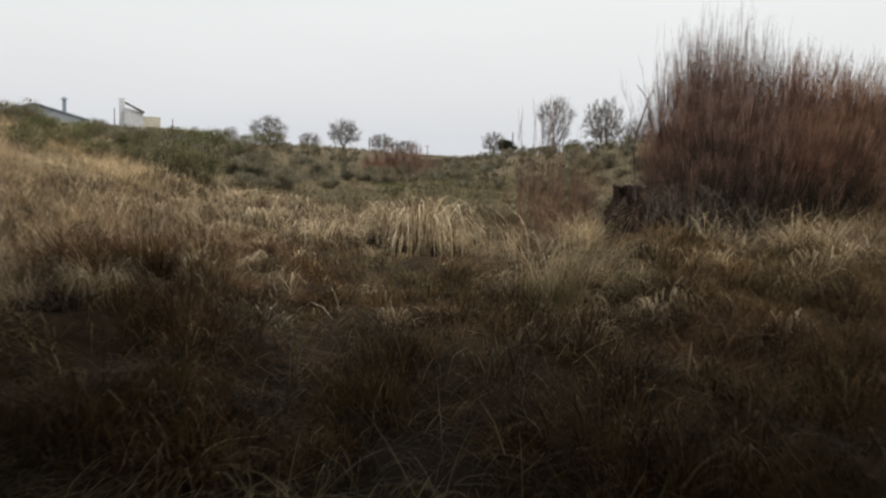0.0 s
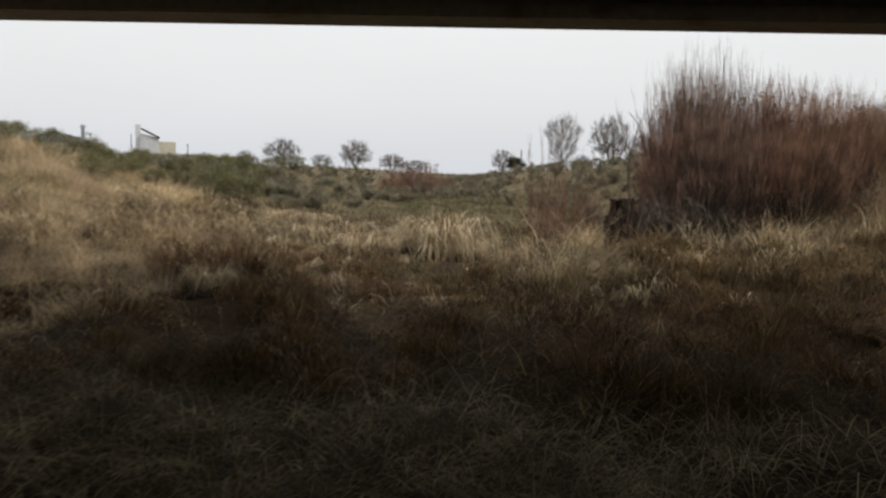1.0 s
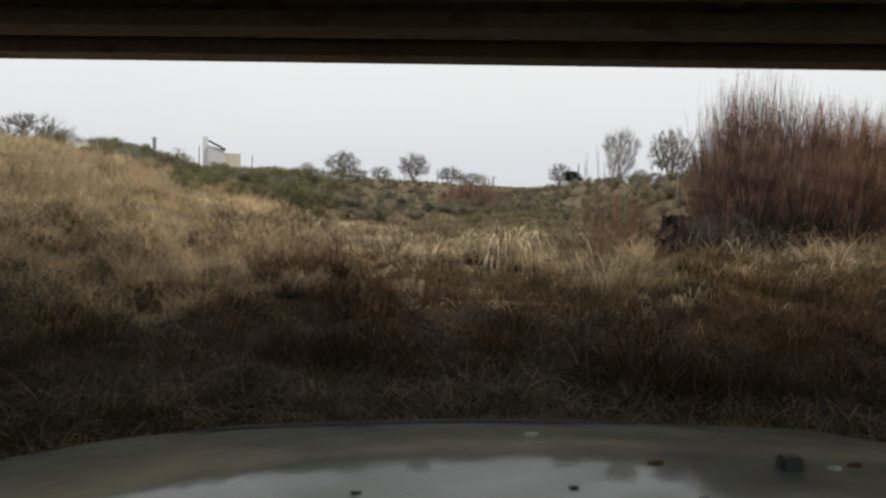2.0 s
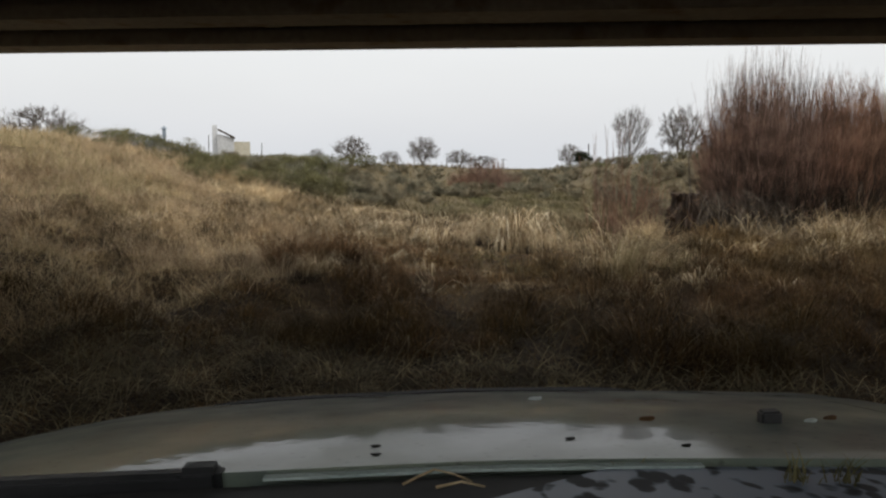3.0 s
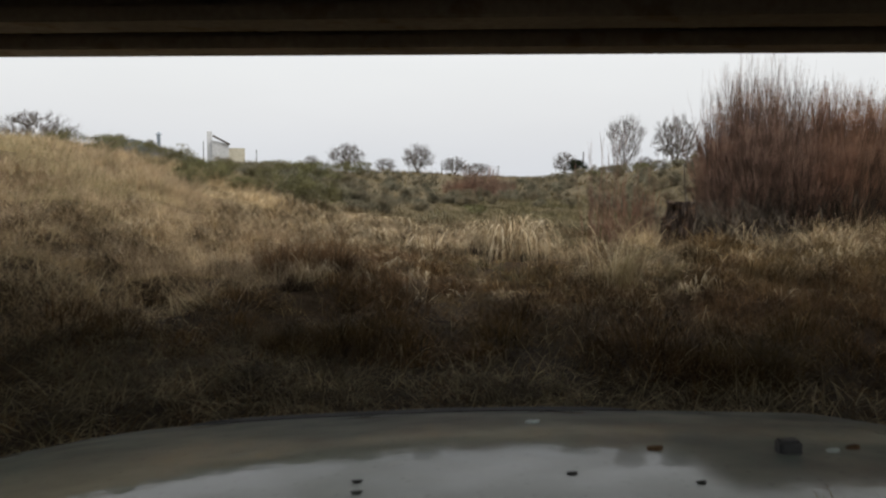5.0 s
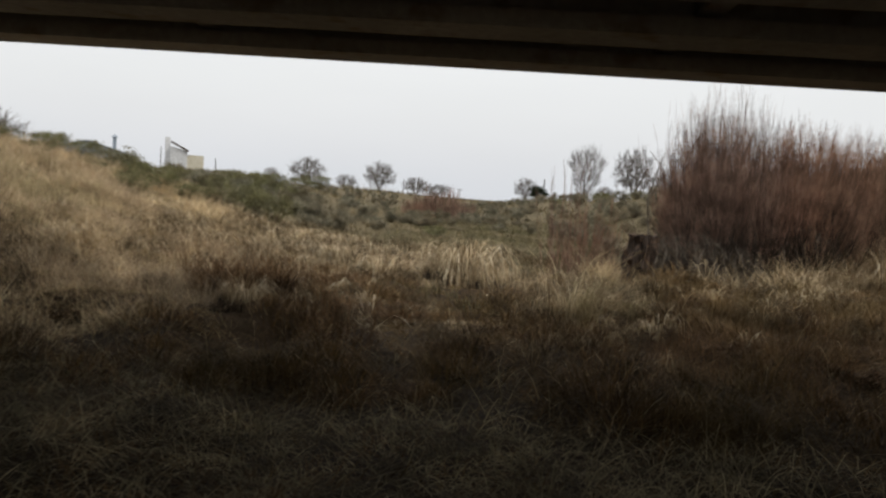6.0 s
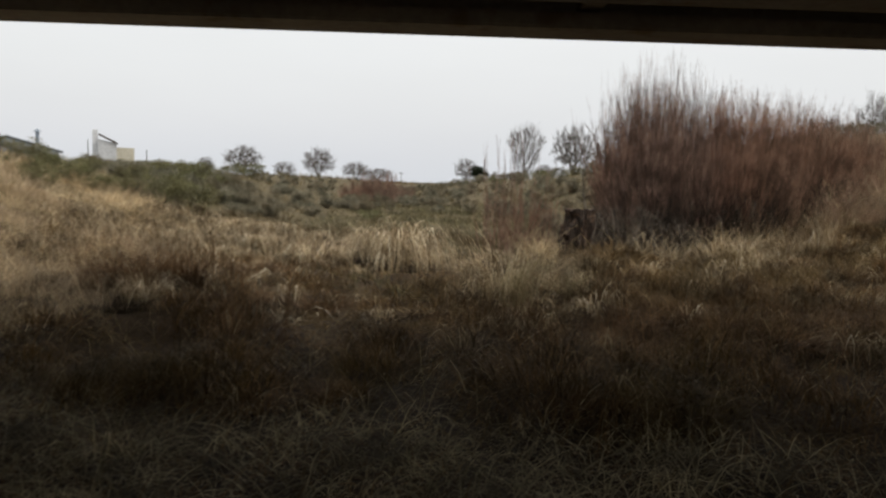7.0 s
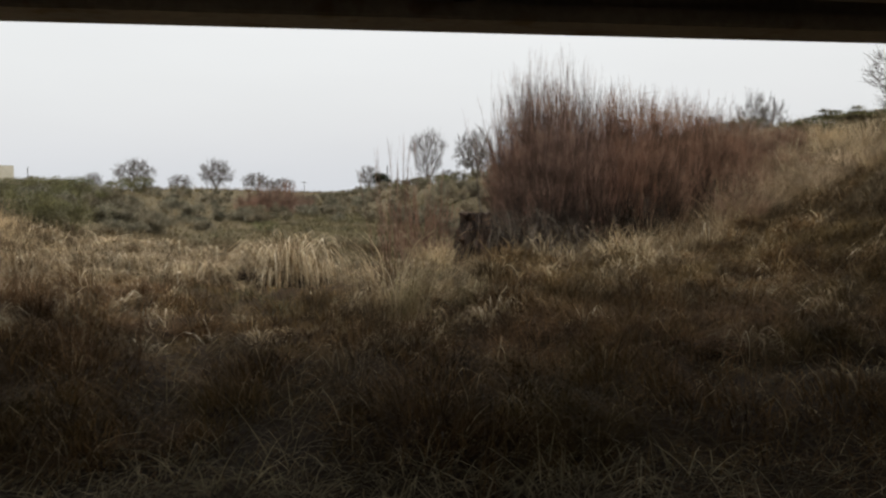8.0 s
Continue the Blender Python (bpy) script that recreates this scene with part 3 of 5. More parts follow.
grass_field("shaded_grass", "long arched olive-tan grass in the shade of the bridge, lightened for haze", M_HAZE_GRASS, 110000, (-10, 10), (-0.5, 8.0), (0.22, 0.55), (0.005, 0.011), 1.4,
            lambda x, y: np.clip((0.1 + 0.8 * step(-2.2, -4.5, x) + 0.1 * step(2.5, 5.0, x)) * step(8.0, 6.5, y) + 0.9 * step(4.6, 3.4, y), 0, 1) * (0.4 + 0.6 * (patchy(x, y, 1.4, 6) > 0.42)), 4, seed=22)
grass_field("seed_stalks", "tall thin bleached seed stalks on the golden bank", M_STRAW, 9000, (-15, -2.5), (6.5, 20), (0.45, 0.85), (0.003, 0.007), 0.5,
            lambda x, y: gold_zone(x, y) * (0.25 + 0.75 * (patchy(x, y, 0.9, 14) > 0.55)), 4, seed=24)
grass_field("trodden_grass", "short trodden brown grass under the bridge", M_MATTED, 26000, (-12, 12), (-9, -0.6), (0.08, 0.22), (0.004, 0.010), 1.5, None, 3, seed=25)
grass_field("field_grass", "dull dry grass of the distant fields", M_BANK, 30000, (-130, 70), (46, 190), (0.4, 0.8), (0.05, 0.12), 0.6, None, 2, seed=16)


# hummocks of the draw
clump_field("brown_hummocks", "lumpy hummocks of matted dark brown dead grass", M_MATTED, scattered(101, 270, (-8.5, 8.5), (4.2, 13.2), lambda x, y: np.clip(1 - 1.25 * moss_zone(x, y), 0, 1) * (1 - 0.85 * gold_zone(x, y)) * (1 - 0.6 * step(-1.2, -2.6, x) * step(6.0, 7.5, y))), 190, 0.40, (0.28, 0.66), (0.005, 0.012), 2.0, 111)
clump_field("willow_foot_hummocks", "dark brown hummocks of matted grass below the willows", M_MATTED, scattered(122, 190, (2.4, 10.8), (8.4, 13.2)), 190, 0.36, (0.3, 0.7), (0.005, 0.012), 1.9, 123)
clump_field("tan_hummocks", "hummocks of tangled tan and brown grass", M_TANGLE, scattered(102, 190, (-9, 9), (3.5, 13.5), lambda x, y: np.clip(0.05 + 0.95 * step(6.0, 8.8, y), 0, 1) * (1 - 0.8 * step(1.5, 3.0, x) * step(11.5, 9.5, y)) * np.clip(1 - 1.25 * moss_zone(x, y), 0, 1)), 170, 0.3, (0.3, 0.7), (0.004, 0.011), 1.9, 112)
clump_field("pale_hummocks", "small hummocks of drooping bleached grass among brown litter", M_STRAW, scattered(103, 110, (-7, 8), (6.2, 12.6), lambda x, y: np.clip(0.1 + 0.7 * step(6.5, 8.5, y), 0, 1) * np.clip(1 - 1.2 * moss_zone(x, y), 0, 1)), 56, 0.2, (0.3, 0.7), (0.008, 0.018), 2.3, 113)
clump_field("straw_swirls", "drifts of lodged pale straw in swirls with dark gaps", M_STRAW, scattered(105, 62, (-7.5, 0.6), (12.8, 20.5), lambda x, y: np.clip(0.04 + 0.96 * step(-1.7, -2.7, x + 0.2 * (y - 13)), 0, 1)), 95, 0.45, (0.45, 1.0), (0.009, 0.020), 2.2, 115, 6, 0.9)
clump_field("tan_swirls", "drifts of lodged tan straw among the paler ones", M_REED, scattered(108, 60, (-8, 0.2), (12.6, 20.5), lambda x, y: step(-1.2, -2.4, x + 0.2 * (y - 13))), 110, 0.45, (0.45, 0.9), (0.008, 0.018), 2.1, 118, 6, 0.9)
clump_field("far_hummocks", "hummocks of brown grass between the straw", M_TANGLE, scattered(106, 130, (-8, 3), (13, 22)), 110, 0.42, (0.3, 0.6), (0.006, 0.014), 1.7, 116, 4)
clump_field("willow_foot_reeds", "tall standing tan grass before the willow bank", M_REED, scattered(107, 42, (4.6, 12.5), (12.2, 16.2), lambda x, y: step(1.0, 0.0, np.abs(y - 13.2 - 0.3 * (x - 5)) - 0.5)), 70, 0.24, (0.7, 1.25), (0.004, 0.010), 1.1, 117, 6, 0.3, 0.1)
clump_field("stump_grass", "standing tan grass round the stump", M_GOLD, scattered(109, 16, (1.75, 2.3), (12.9, 14.2)), 70, 0.2, (0.5, 1.0), (0.004, 0.009), 0.7, 119, 5, 0.2, 0.1)
clump_field("willow_side_weeds", "tall grey-tan dead weeds beside the willows", M_FUZZ, scattered(110, 105, (5.5, 10.8), (13.3, 16.2), lambda x, y: step(15.0, 14.0, y - 0.35 * (x - 6.0))), 80, 0.4, (0.6, 1.4), (0.003, 0.008), 0.7, 120, 5, 0.2, 0.1)
clump_field("brown_mound", "round mound of drooping warm brown grass", M_REED, np.array([(8.95, 11.0), (9.35, 11.15), (9.2, 10.7)]), 900, 0.42, (0.3, 0.6), (0.004, 0.010), 2.2, 121, 6, 0.4, 1.3)
clump_field("bank_weeds", "fuzzy grey-brown dead weeds in drifts on the golden bank", M_FUZZ, scattered(104, 470, (-13, -2.0), (6.4, 17.5), lambda x, y: np.clip(gold_zone(x, y) + 0.35 * step(10, 12, y) + 0.4 * step(8.5, 7.5, y) * step(-1.8, -2.8, x), 0, 1) * (patchy(x, y, 0.8, 21) > 0.46)), 110, 0.42, (0.3, 0.75), (0.003, 0.008), 0.8, 114, 4, 0.25, 0.1)


# ---- tussocks of bulrush ----
def tussock_mesh(seed, radius, length, count, mat=M_STRAW, droop=2.2, wide=(0.007, 0.018)):
    g = np.random.default_rng(seed)
    r = radius * np.sqrt(g.random(count))
    az = g.uniform(0, 2 * np.pi, count)
    base = np.stack([r * np.cos(az), r * np.sin(az), np.full(count, -0.03)], 1)
    t0 = 0.02 + 0.3 * r / radius + np.abs(g.normal(0, 0.2, count))
    t1 = t0 + np.abs(g.normal(droop, 0.55, count)) * (0.8 + 0.2 * r / radius) * np.where(g.random(count) < 0.12, 0.45, 1.0)
    side = az + np.where(g.random(count) < 0.3, g.uniform(-2.5, 2.5, count), g.normal(0, 0.5, count))
    ln = length * (0.3 + 0.8 * g.random(count) ** 0.8) * np.where(t1 - t0 < 0.55 * droop, 0.7, 1.0)
    v, q, t = blades(base, side, t0, np.minimum(t1, 2.95), ln, g.uniform(*wide, count), 7, g, True)
    return mesh_of("tussock", v, q, t, mat)


BROAD = (0.007, 0.017)
TUSSOCKS = [tussock_mesh(21, 0.46, 1.5, 460, droop=2.7, wide=BROAD), tussock_mesh(22, 0.38, 1.3, 380, droop=2.6, wide=BROAD), tussock_mesh(23, 0.38, 1.15, 440, droop=2.5, wide=BROAD)]
SMALL = [tussock_mesh(24, 0.24, 0.75, 110), tussock_mesh(25, 0.2, 0.6, 80), tussock_mesh(26, 0.2, 0.7, 240, M_MATTED), tussock_mesh(27, 0.2, 0.6, 300, M_GREEN, 1.2)]


def tussock(mesh, x, y, turn, size, label):
    ob = tagged(new("grass_tussock", mesh), label, "grass tussock", "bulrush tussocks")
    ob.matrix_world = pose(x, y, float(land(x, y)) - 0.02, 0, 0, turn) @ Matrix.Diagonal((size[0], size[0], size[1], 1))
    return ob


WISPS = []
for i in range(3):
    g = np.random.default_rng(29 + i)
    n = 54
    r, a = 0.2 * np.sqrt(g.random(n)), g.uniform(0, 2 * np.pi, n)
    foot = np.stack([r * np.cos(a), r * np.sin(a), np.full(n, -0.03)], 1)
    WISPS.append(mesh_of("leaf_wisp", *blades(foot, a + g.normal(0, 0.6, n), g.uniform(0.02, 0.35, n), g.uniform(1.2, 2.8, n), g.uniform(0.45, 1.05, n), g.uniform(0.009, 0.02, n), 7, g, True), M_STRAW))

PALE = "pale straw tussock of drooping bulrush leaves"
for k, (x, y, m, s) in enumerate([(-0.9, 13.75, 0, (1.25, 1.65)), (-1.3, 13.65, 1, (0.75, 0.95)), (-0.45, 13.7, 1, (0.8, 1.0)), (-0.92, 13.45, 2, (1.0, 1.0)), (-1.8, 13.85, 2, (0.62, 0.62)), (-2.35, 14.3, 2, (0.7, 0.65)),
                                  (-2.9, 14.8, 1, (0.7, 0.7)), (-3.6, 14.2, 2, (0.8, 0.7)), (-4.2, 15.0, 1, (0.8, 0.75)), (-5.1, 15.4, 2, (0.9, 0.8)), (-4.8, 14.2, 2, (0.7, 0.7)), (1.0, 14.4, 2, (0.55, 0.6)), (-3.4, 16.2, 1, (0.7, 0.6)), (-4.6, 17.0, 2, (0.9, 0.65)), (-5.6, 17.8, 1, (0.8, 0.65)), (-4.2, 18.6, 2, (0.9, 0.6)), (-6.4, 19.6, 2, (1.0, 0.7)), (-5.2, 20.4, 1, (0.9, 0.6)), (-3.0, 17.6, 2, (0.7, 0.5))]):
    tussock(TUSSOCKS[m], x, y, 67 * k, s, PALE)
# Near-black clumps put the shadow at the tussocks' base into colour.
SHADE_HEART = tussock_mesh(33, 0.4, 0.5, 420, M_STEM_SHADE, 0.9)
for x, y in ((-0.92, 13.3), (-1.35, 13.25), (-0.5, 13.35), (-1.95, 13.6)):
    tussock(SHADE_HEART, x, y, 200 * x, (1.0, 1.1), "near-black leaf clump added as the shadow under straw")
MOPS = [tussock_mesh(91 + i, 0.26, 1.0, 85, droop=2.4, wide=BROAD) for i in range(3)]
for k, (x, y, c, h) in enumerate([(3.7, 9.6, 0.8, 1.0), (3.98, 9.87, 0.9, 1.5), (4.5, 10.5, 0.8, 1.2), (4.96, 11.4, 1.0, 1.3), (5.7, 11.9, 0.9, 1.2), (4.45, 11.9, 0.8, 1.2),
                                  (6.6, 12.2, 0.9, 1.1), (4.35, 13.0, 0.7, 1.4), (5.2, 12.9, 0.8, 1.3), (7.2, 12.8, 0.9, 1.2), (5.9, 10.4, 0.8, 0.8), (3.4, 11.4, 0.7, 0.8)]):
    tussock(MOPS[k % 3], x, y, 97 * k, (c, h), PALE + " below the willows")
for k, (x, y, c, h) in enumerate([(0.82, 7.05, 0.5, 0.4), (1.08, 7.3, 0.55, 0.45), (0.5, 7.0, 0.4, 0.35), (0.98, 8.15, 0.6, 0.6), (1.3, 8.0, 0.5, 0.5), (1.25, 8.7, 0.65, 0.6), (1.6, 8.4, 0.5, 0.5), (0.68, 9.3, 0.5, 0.5), (-0.75, 7.5, 0.4, 0.5), (-2.0, 9.3, 0.5, 0.5), (-1.0, 8.2, 0.4, 0.4), (-1.5, 12.6, 0.5, 0.5), (1.0, 8.6, 0.75, 0.65), (0.85, 8.55, 0.6, 0.55)]):
    tussock(MOPS[(k + 1) % 3], x, y, 61 * k, (c, h), "bleached drooping grass tussock in matted weeds")
LODGED = []
for i, mat in enumerate((M_STRAW, M_OCHRE, M_STRAW)):
    g = np.random.default_rng(141 + i)
    n = 90
    foot = np.stack([g.normal(0, 0.14, n), g.normal(0, 0.12, n), np.full(n, -0.02)], 1)
    t0 = g.uniform(0.1, 0.7, n)
    LODGED.append(mesh_of("lodged_tuft", *blades(foot, g.normal(0, 0.45, n), t0, t0 + g.uniform(0.9, 1.7, n), g.uniform(0.4, 0.95, n), g.uniform(0.007, 0.016, n), 7, g, True), mat))
for k, (x, y, turn, c, h) in enumerate([(1.1, 9.9, -5, 0.9, 0.8), (1.3, 10.1, 10, 0.9, 0.8), (1.55, 10.0, -12, 0.9, 0.7), (0.95, 9.5, -30, 0.8, 0.7), (1.25, 9.4, -20, 0.7, 0.6), (1.6, 9.5, -25, 0.8, 0.5),
                                        (0.9, 8.75, 190, 0.8, 1.1), (1.05, 8.8, -60, 0.7, 1.1), (1.15, 8.8, -20, 0.9, 1.2), (0.7, 8.7, 230, 0.8, 1.0), (1.8, 9.1, 0, 0.6, 0.5), (0.75, 10.9, 150, 0.7, 1.0)]):
    tussock(LODGED[k % 3], x, y, turn, (1.25 * c, 1.9 * h), "lodged tuft of greenish-straw leaves combed to one side")
g = np.random.default_rng(64)
TALL = tussock_mesh(30, 0.36, 0.95, 300, M_TANGLE, 1.5)
for count, xr, yr in ((20, (3.2, 7.5), (9.2, 13.2)), (14, (7.5, 12), (10.5, 15.5)), (16, (-6.5, -1.4), (12.8, 15.4)), (4, (-0.2, 1.6), (8.0, 9.4)), (6, (-4.5, -1.2), (8.2, 9.6)), (40, (-12, -3.6), (8, 14)), (8, (0.2, 2.6), (10, 13.6))):
    (x0, x1), (y0, y1) = xr, yr
    for k in range(count):
        c = g.uniform(0.45, 0.95) * (0.6 if y0 < 9 and x0 > -5 else 1.0)
        if k % 3 == 0 and y0 > 8.5 and x0 > 0:
            tussock(TALL, g.uniform(x0, x1), g.uniform(y0, y1), g.uniform(0, 360), (g.uniform(0.7, 1.2), g.uniform(0.7, 1.1)), "standing clump of tan and brown dry grass")
        tussock(WISPS[k % 3], g.uniform(*xr), g.uniform(*yr), g.uniform(0, 360), (c, c * g.uniform(0.6, 1.0)), "loose wisp of bleached curling grass leaves")
tussock(TUSSOCKS[2], -3.15, 7.25, 20, (0.62, 0.8), "dark-hearted straw tussock with drooping leaves")
RUST = tussock_mesh(28, 0.32, 0.95, 650, M_RUSSET, 1.0)
# The same near-black clump as painted shadow below the bank tussock.
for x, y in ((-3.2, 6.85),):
    tussock(SHADE_HEART, x, y, 130 * y, (0.6, 0.7), "near-black leaf clump added as the shadow under straw")
for x, y, c in ((-3.4, 7.65, 0.85), (-3.8, 7.9, 0.8), (-3.0, 7.95, 0.7)):
    tussock(RUST, x, y, 50 * c, (c, 1.15 * c), "dark rust-brown clump of weeds above straw leaves")
for k, (x, y) in enumerate([(2.2, 7.2), (3.1, 7.9), (3.8, 7.1), (2.7, 8.6), (4.6, 8.2), (5.4, 7.4), (-2.4, 8.6), (-1.4, 8.75), (-4.9, 8.5), (-2.8, 12.3), (-3.2, 12.0)]):
    tussock(RUST, x, y, 70 * k, (1.2, 0.45) if x > 0 else (0.8, 0.4), "low rust-brown clump of fine dry weeds")
for k, (x, y, m, s) in enumerate([(0.65, 8.2, 0, (0.7, 0.36)), (0.95, 8.3, 1, (0.8, 0.42)), (1.33, 9.1, 0, (1.0, 0.42)), (1.6, 9.3, 1, (0.9, 0.42)), (-1.6, 9.05, 1, (0.6, 0.35)),
                                  (-1.35, 9.0, 1, (0.5, 0.35)), (-0.14, 9.25, 1, (0.5, 0.35)), (1.75, 10.3, 0, (1.0, 0.6)), (0.2, 10.3, 2, (1.0, 0.7)),
                                  (2.6, 9.4, 1, (0.8, 0.8)), (1.9, 6.4, 2, (0.9, 0.6)), (1.15, 9.6, 3, (1.0, 1.0)), (1.7, 9.9, 3, (0.9, 0.8)), (2.1, 9.5, 3, (1.0, 0.9)),
                                  (3.0, 6.6, 2, (0.9, 0.6)), (-5.0, 6.4, 2, (0.9, 0.7)), (4.6, 7.9, 2, (1.1, 0.9)), (5.7, 8.8, 1, (0.8, 0.8)),
                                  (-1.2, 4.6, 2, (0.9, 0.6)), (0.6, 5.2, 2, (0.9, 0.6)), (-0.1, 8.4, 2, (1.0, 0.6)), (-2.9, 10.9, 1, (0.8, 0.7)), (2.3, 11.6, 1, (1.0, 1.0)),
                                  (1.5, 12.4, 0, (0.9, 0.9)), (1.9, 13.3, 1, (0.8, 0.9)), (8.0, 10.2, 2, (1.2, 1.0)),
                                  (6.9, 9.3, 2, (1.2, 1.0)), (-6.8, 9.2, 0, (0.9, 0.8)), (-7.9, 10.6, 1, (1.0, 0.9)), (-6.1, 10.9, 1, (0.9, 0.9))]):
    tussock(SMALL[m], x, y, 83 * k, s, "low green grass tuft in matted weeds" if m == 3 else "low bleached grass tuft in matted weeds")
for k, (x, y, c) in enumerate([(4.75, 12.3, 0.8), (5.1, 12.0, 0.7), (5.35, 12.5, 0.85), (4.3, 13.3, 0.8), (6.5, 13.2, 0.75), (7.0, 13.6, 0.8), (7.4, 13.9, 0.7), (5.9, 12.9, 0.6), (9.2, 13.0, 0.7), (3.75, 12.9, 1.15), (4.1, 12.6, 1.0), (4.9, 12.7, 1.25), (5.25, 12.2, 1.2), (5.6, 12.4, 1.1), (6.1, 12.5, 1.15), (4.6, 11.7, 0.9), (5.0, 11.2, 0.9), (6.9, 12.9, 1.2), (7.8, 13.6, 1.1)]):
    tussock(WISPS[k % 3], x, y, 50 * k, (c * 0.9, c * 1.35), "upright wisp of bleached leaves below the willows")
STALKS = tussock_mesh(39, 0.2, 1.3, 30, droop=0.9, wide=(0.006, 0.013))
for k, (x, y, c) in enumerate([(3.45, 13.1, 0.85), (3.7, 13.2, 1.0), (4.05, 13.1, 1.05), (4.3, 13.0, 0.95), (4.65, 13.2, 1.1), (4.95, 13.1, 0.95), (5.3, 13.3, 1.0), (5.7, 13.3, 0.9), (6.6, 13.6, 0.95), (7.5, 14.0, 0.9)]):
    tussock(STALKS, x, y, 77 * k, (c, c), "sparse tall bleached stalks standing before the willows")
for x, y, c in ((1.72, 0.95, 0.8), (1.95, 1.25, 0.7)):
    tussock(WISPS[1], x, y, 140 * x, (c, c * 1.1), "wisp of bleached grass standing beside the truck")
REEDS = [tussock_mesh(36 + i, 0.4, 1.15, 150, mat, 0.9) for i, mat in enumerate((M_GOLD, M_STRAW, M_TANGLE))]
g = np.random.default_rng(66)
for count, xr, yr, first in ((16, (10.2, 11.9), (15.0, 17.6), 0), (5, (7.2, 9.0), (14.6, 16.2), 2), (3, (4.5, 5.4), (12.0, 12.9), 0), (5, (6.3, 7.5), (13.2, 14.4), 0), (4, (1.2, 2.0), (12.4, 14.2), 2), (6, (9.6, 12.5), (11.2, 13.4), 2)):
    for k in range(count):
        c = g.uniform(0.6, 1.05)
        tussock(REEDS[(first + k % 2) % 3], g.uniform(*xr), g.uniform(*yr), g.uniform(0, 360), (c * 0.8, c), "upright clump of dry tan reed grass on the bank")


# ---- willows and other stems ----
def stems_mesh(name, seed, count, spread, height, fan, radius, mat, twigs=6, crook=0.05, ragged=0.5):
    """A stool of upright stems with finer side twigs: stem by stem where few, else as two masses."""
    g = np.random.default_rng(seed)
    k = 7
    r = spread * np.sqrt(g.random(count))
    a = g.uniform(0, 2 * np.pi, count)
    foot = np.stack([r * np.cos(a), r * np.sin(a), np.full(count, -0.05)], 1)
    lean = fan * r / spread * g.uniform(0.2, 1.2, count) + np.abs(g.normal(0, 0.07, count))
    turn = a + g.normal(0, 0.5, count)
    way = np.stack([np.sin(lean) * np.cos(turn), np.sin(lean) * np.sin(turn), np.cos(lean)], 1)
    tier = 0.85 + 0.15 * np.sin(3 * a + seed) * r / spread
    h = height * tier * (1 - ragged * g.random(count) ** 1.6)
    s = np.linspace(0, 1, k)
    wob = np.cumsum(g.normal(0, crook, (count, k, 3)), 1) * s[None, :, None] * (h[:, None, None] / 3)
    wob[..., 2] = 0
    paths = foot[:, None] + way[:, None] * (h[:, None] * s[None])[..., None] + wob
    rad = radius * (0.5 + 0.5 * h / height)[:, None] * (1 - 0.8 * s[None])
    n = count * twigs
    who = np.repeat(np.arange(count), twigs)
    f = (0.98 - 0.73 * g.random(n)) * (k - 1)
    i = f.astype(int)
    w = (f - i)[:, None]
    p0 = paths[who, i] * (1 - w) + paths[who, np.minimum(i + 1, k - 1)] * w
    az = g.uniform(0, 2 * np.pi, n)
    d = way[who] + np.stack([np.cos(az), np.sin(az), np.zeros(n)], 1) * g.uniform(0.12, 0.5, n)[:, None]
    ln = (h[who] * g.uniform(0.08, 0.26, n))[:, None]
    tw = np.stack([p0, p0 + d * ln * 0.5, p0 + d * ln + np.array([0, 0, 1]) * ln * 0.2], 1)
    fine = (radius * 0.42) * np.array([[1, 0.8, 0.45]]) * np.ones((n, 1))
    if count < 60:
        return [mesh_of("stem", *joined([tubes(paths[j:j + 1], rad[j:j + 1]), tubes(tw[who == j], fine[who == j])]), mat) for j in range(count)]
    return [mesh_of("stem_mass", *tubes(paths, rad), mat), mesh_of("twig_mass", *tubes(tw, fine), mat)]


def stool(meshes, name, label, category, x, y, turn, size, group=""):
    """A many-stemmed shrub: its stems and its twigs under one base."""
    t = thing(name, label, category, (x, y, float(land(x, y))), turn, group)
    for me in meshes:
        ob = tagged(new(me.name, me), kind="stuff" if "mass" in me.name else "")
        ob.parent = t
        ob.scale = (size[0], size[0], size[1])
    return t


def shrub(mesh, name, label, category, x, y, turn, size, group="", sink=0.0):
    ob = tagged(new(name, mesh), label, category, group)
    ob.matrix_world = pose(x, y, float(land(x, y)) - sink, 0, 0, turn) @ Matrix.Diagonal((size[0], size[0], size[1], 1))
    return ob


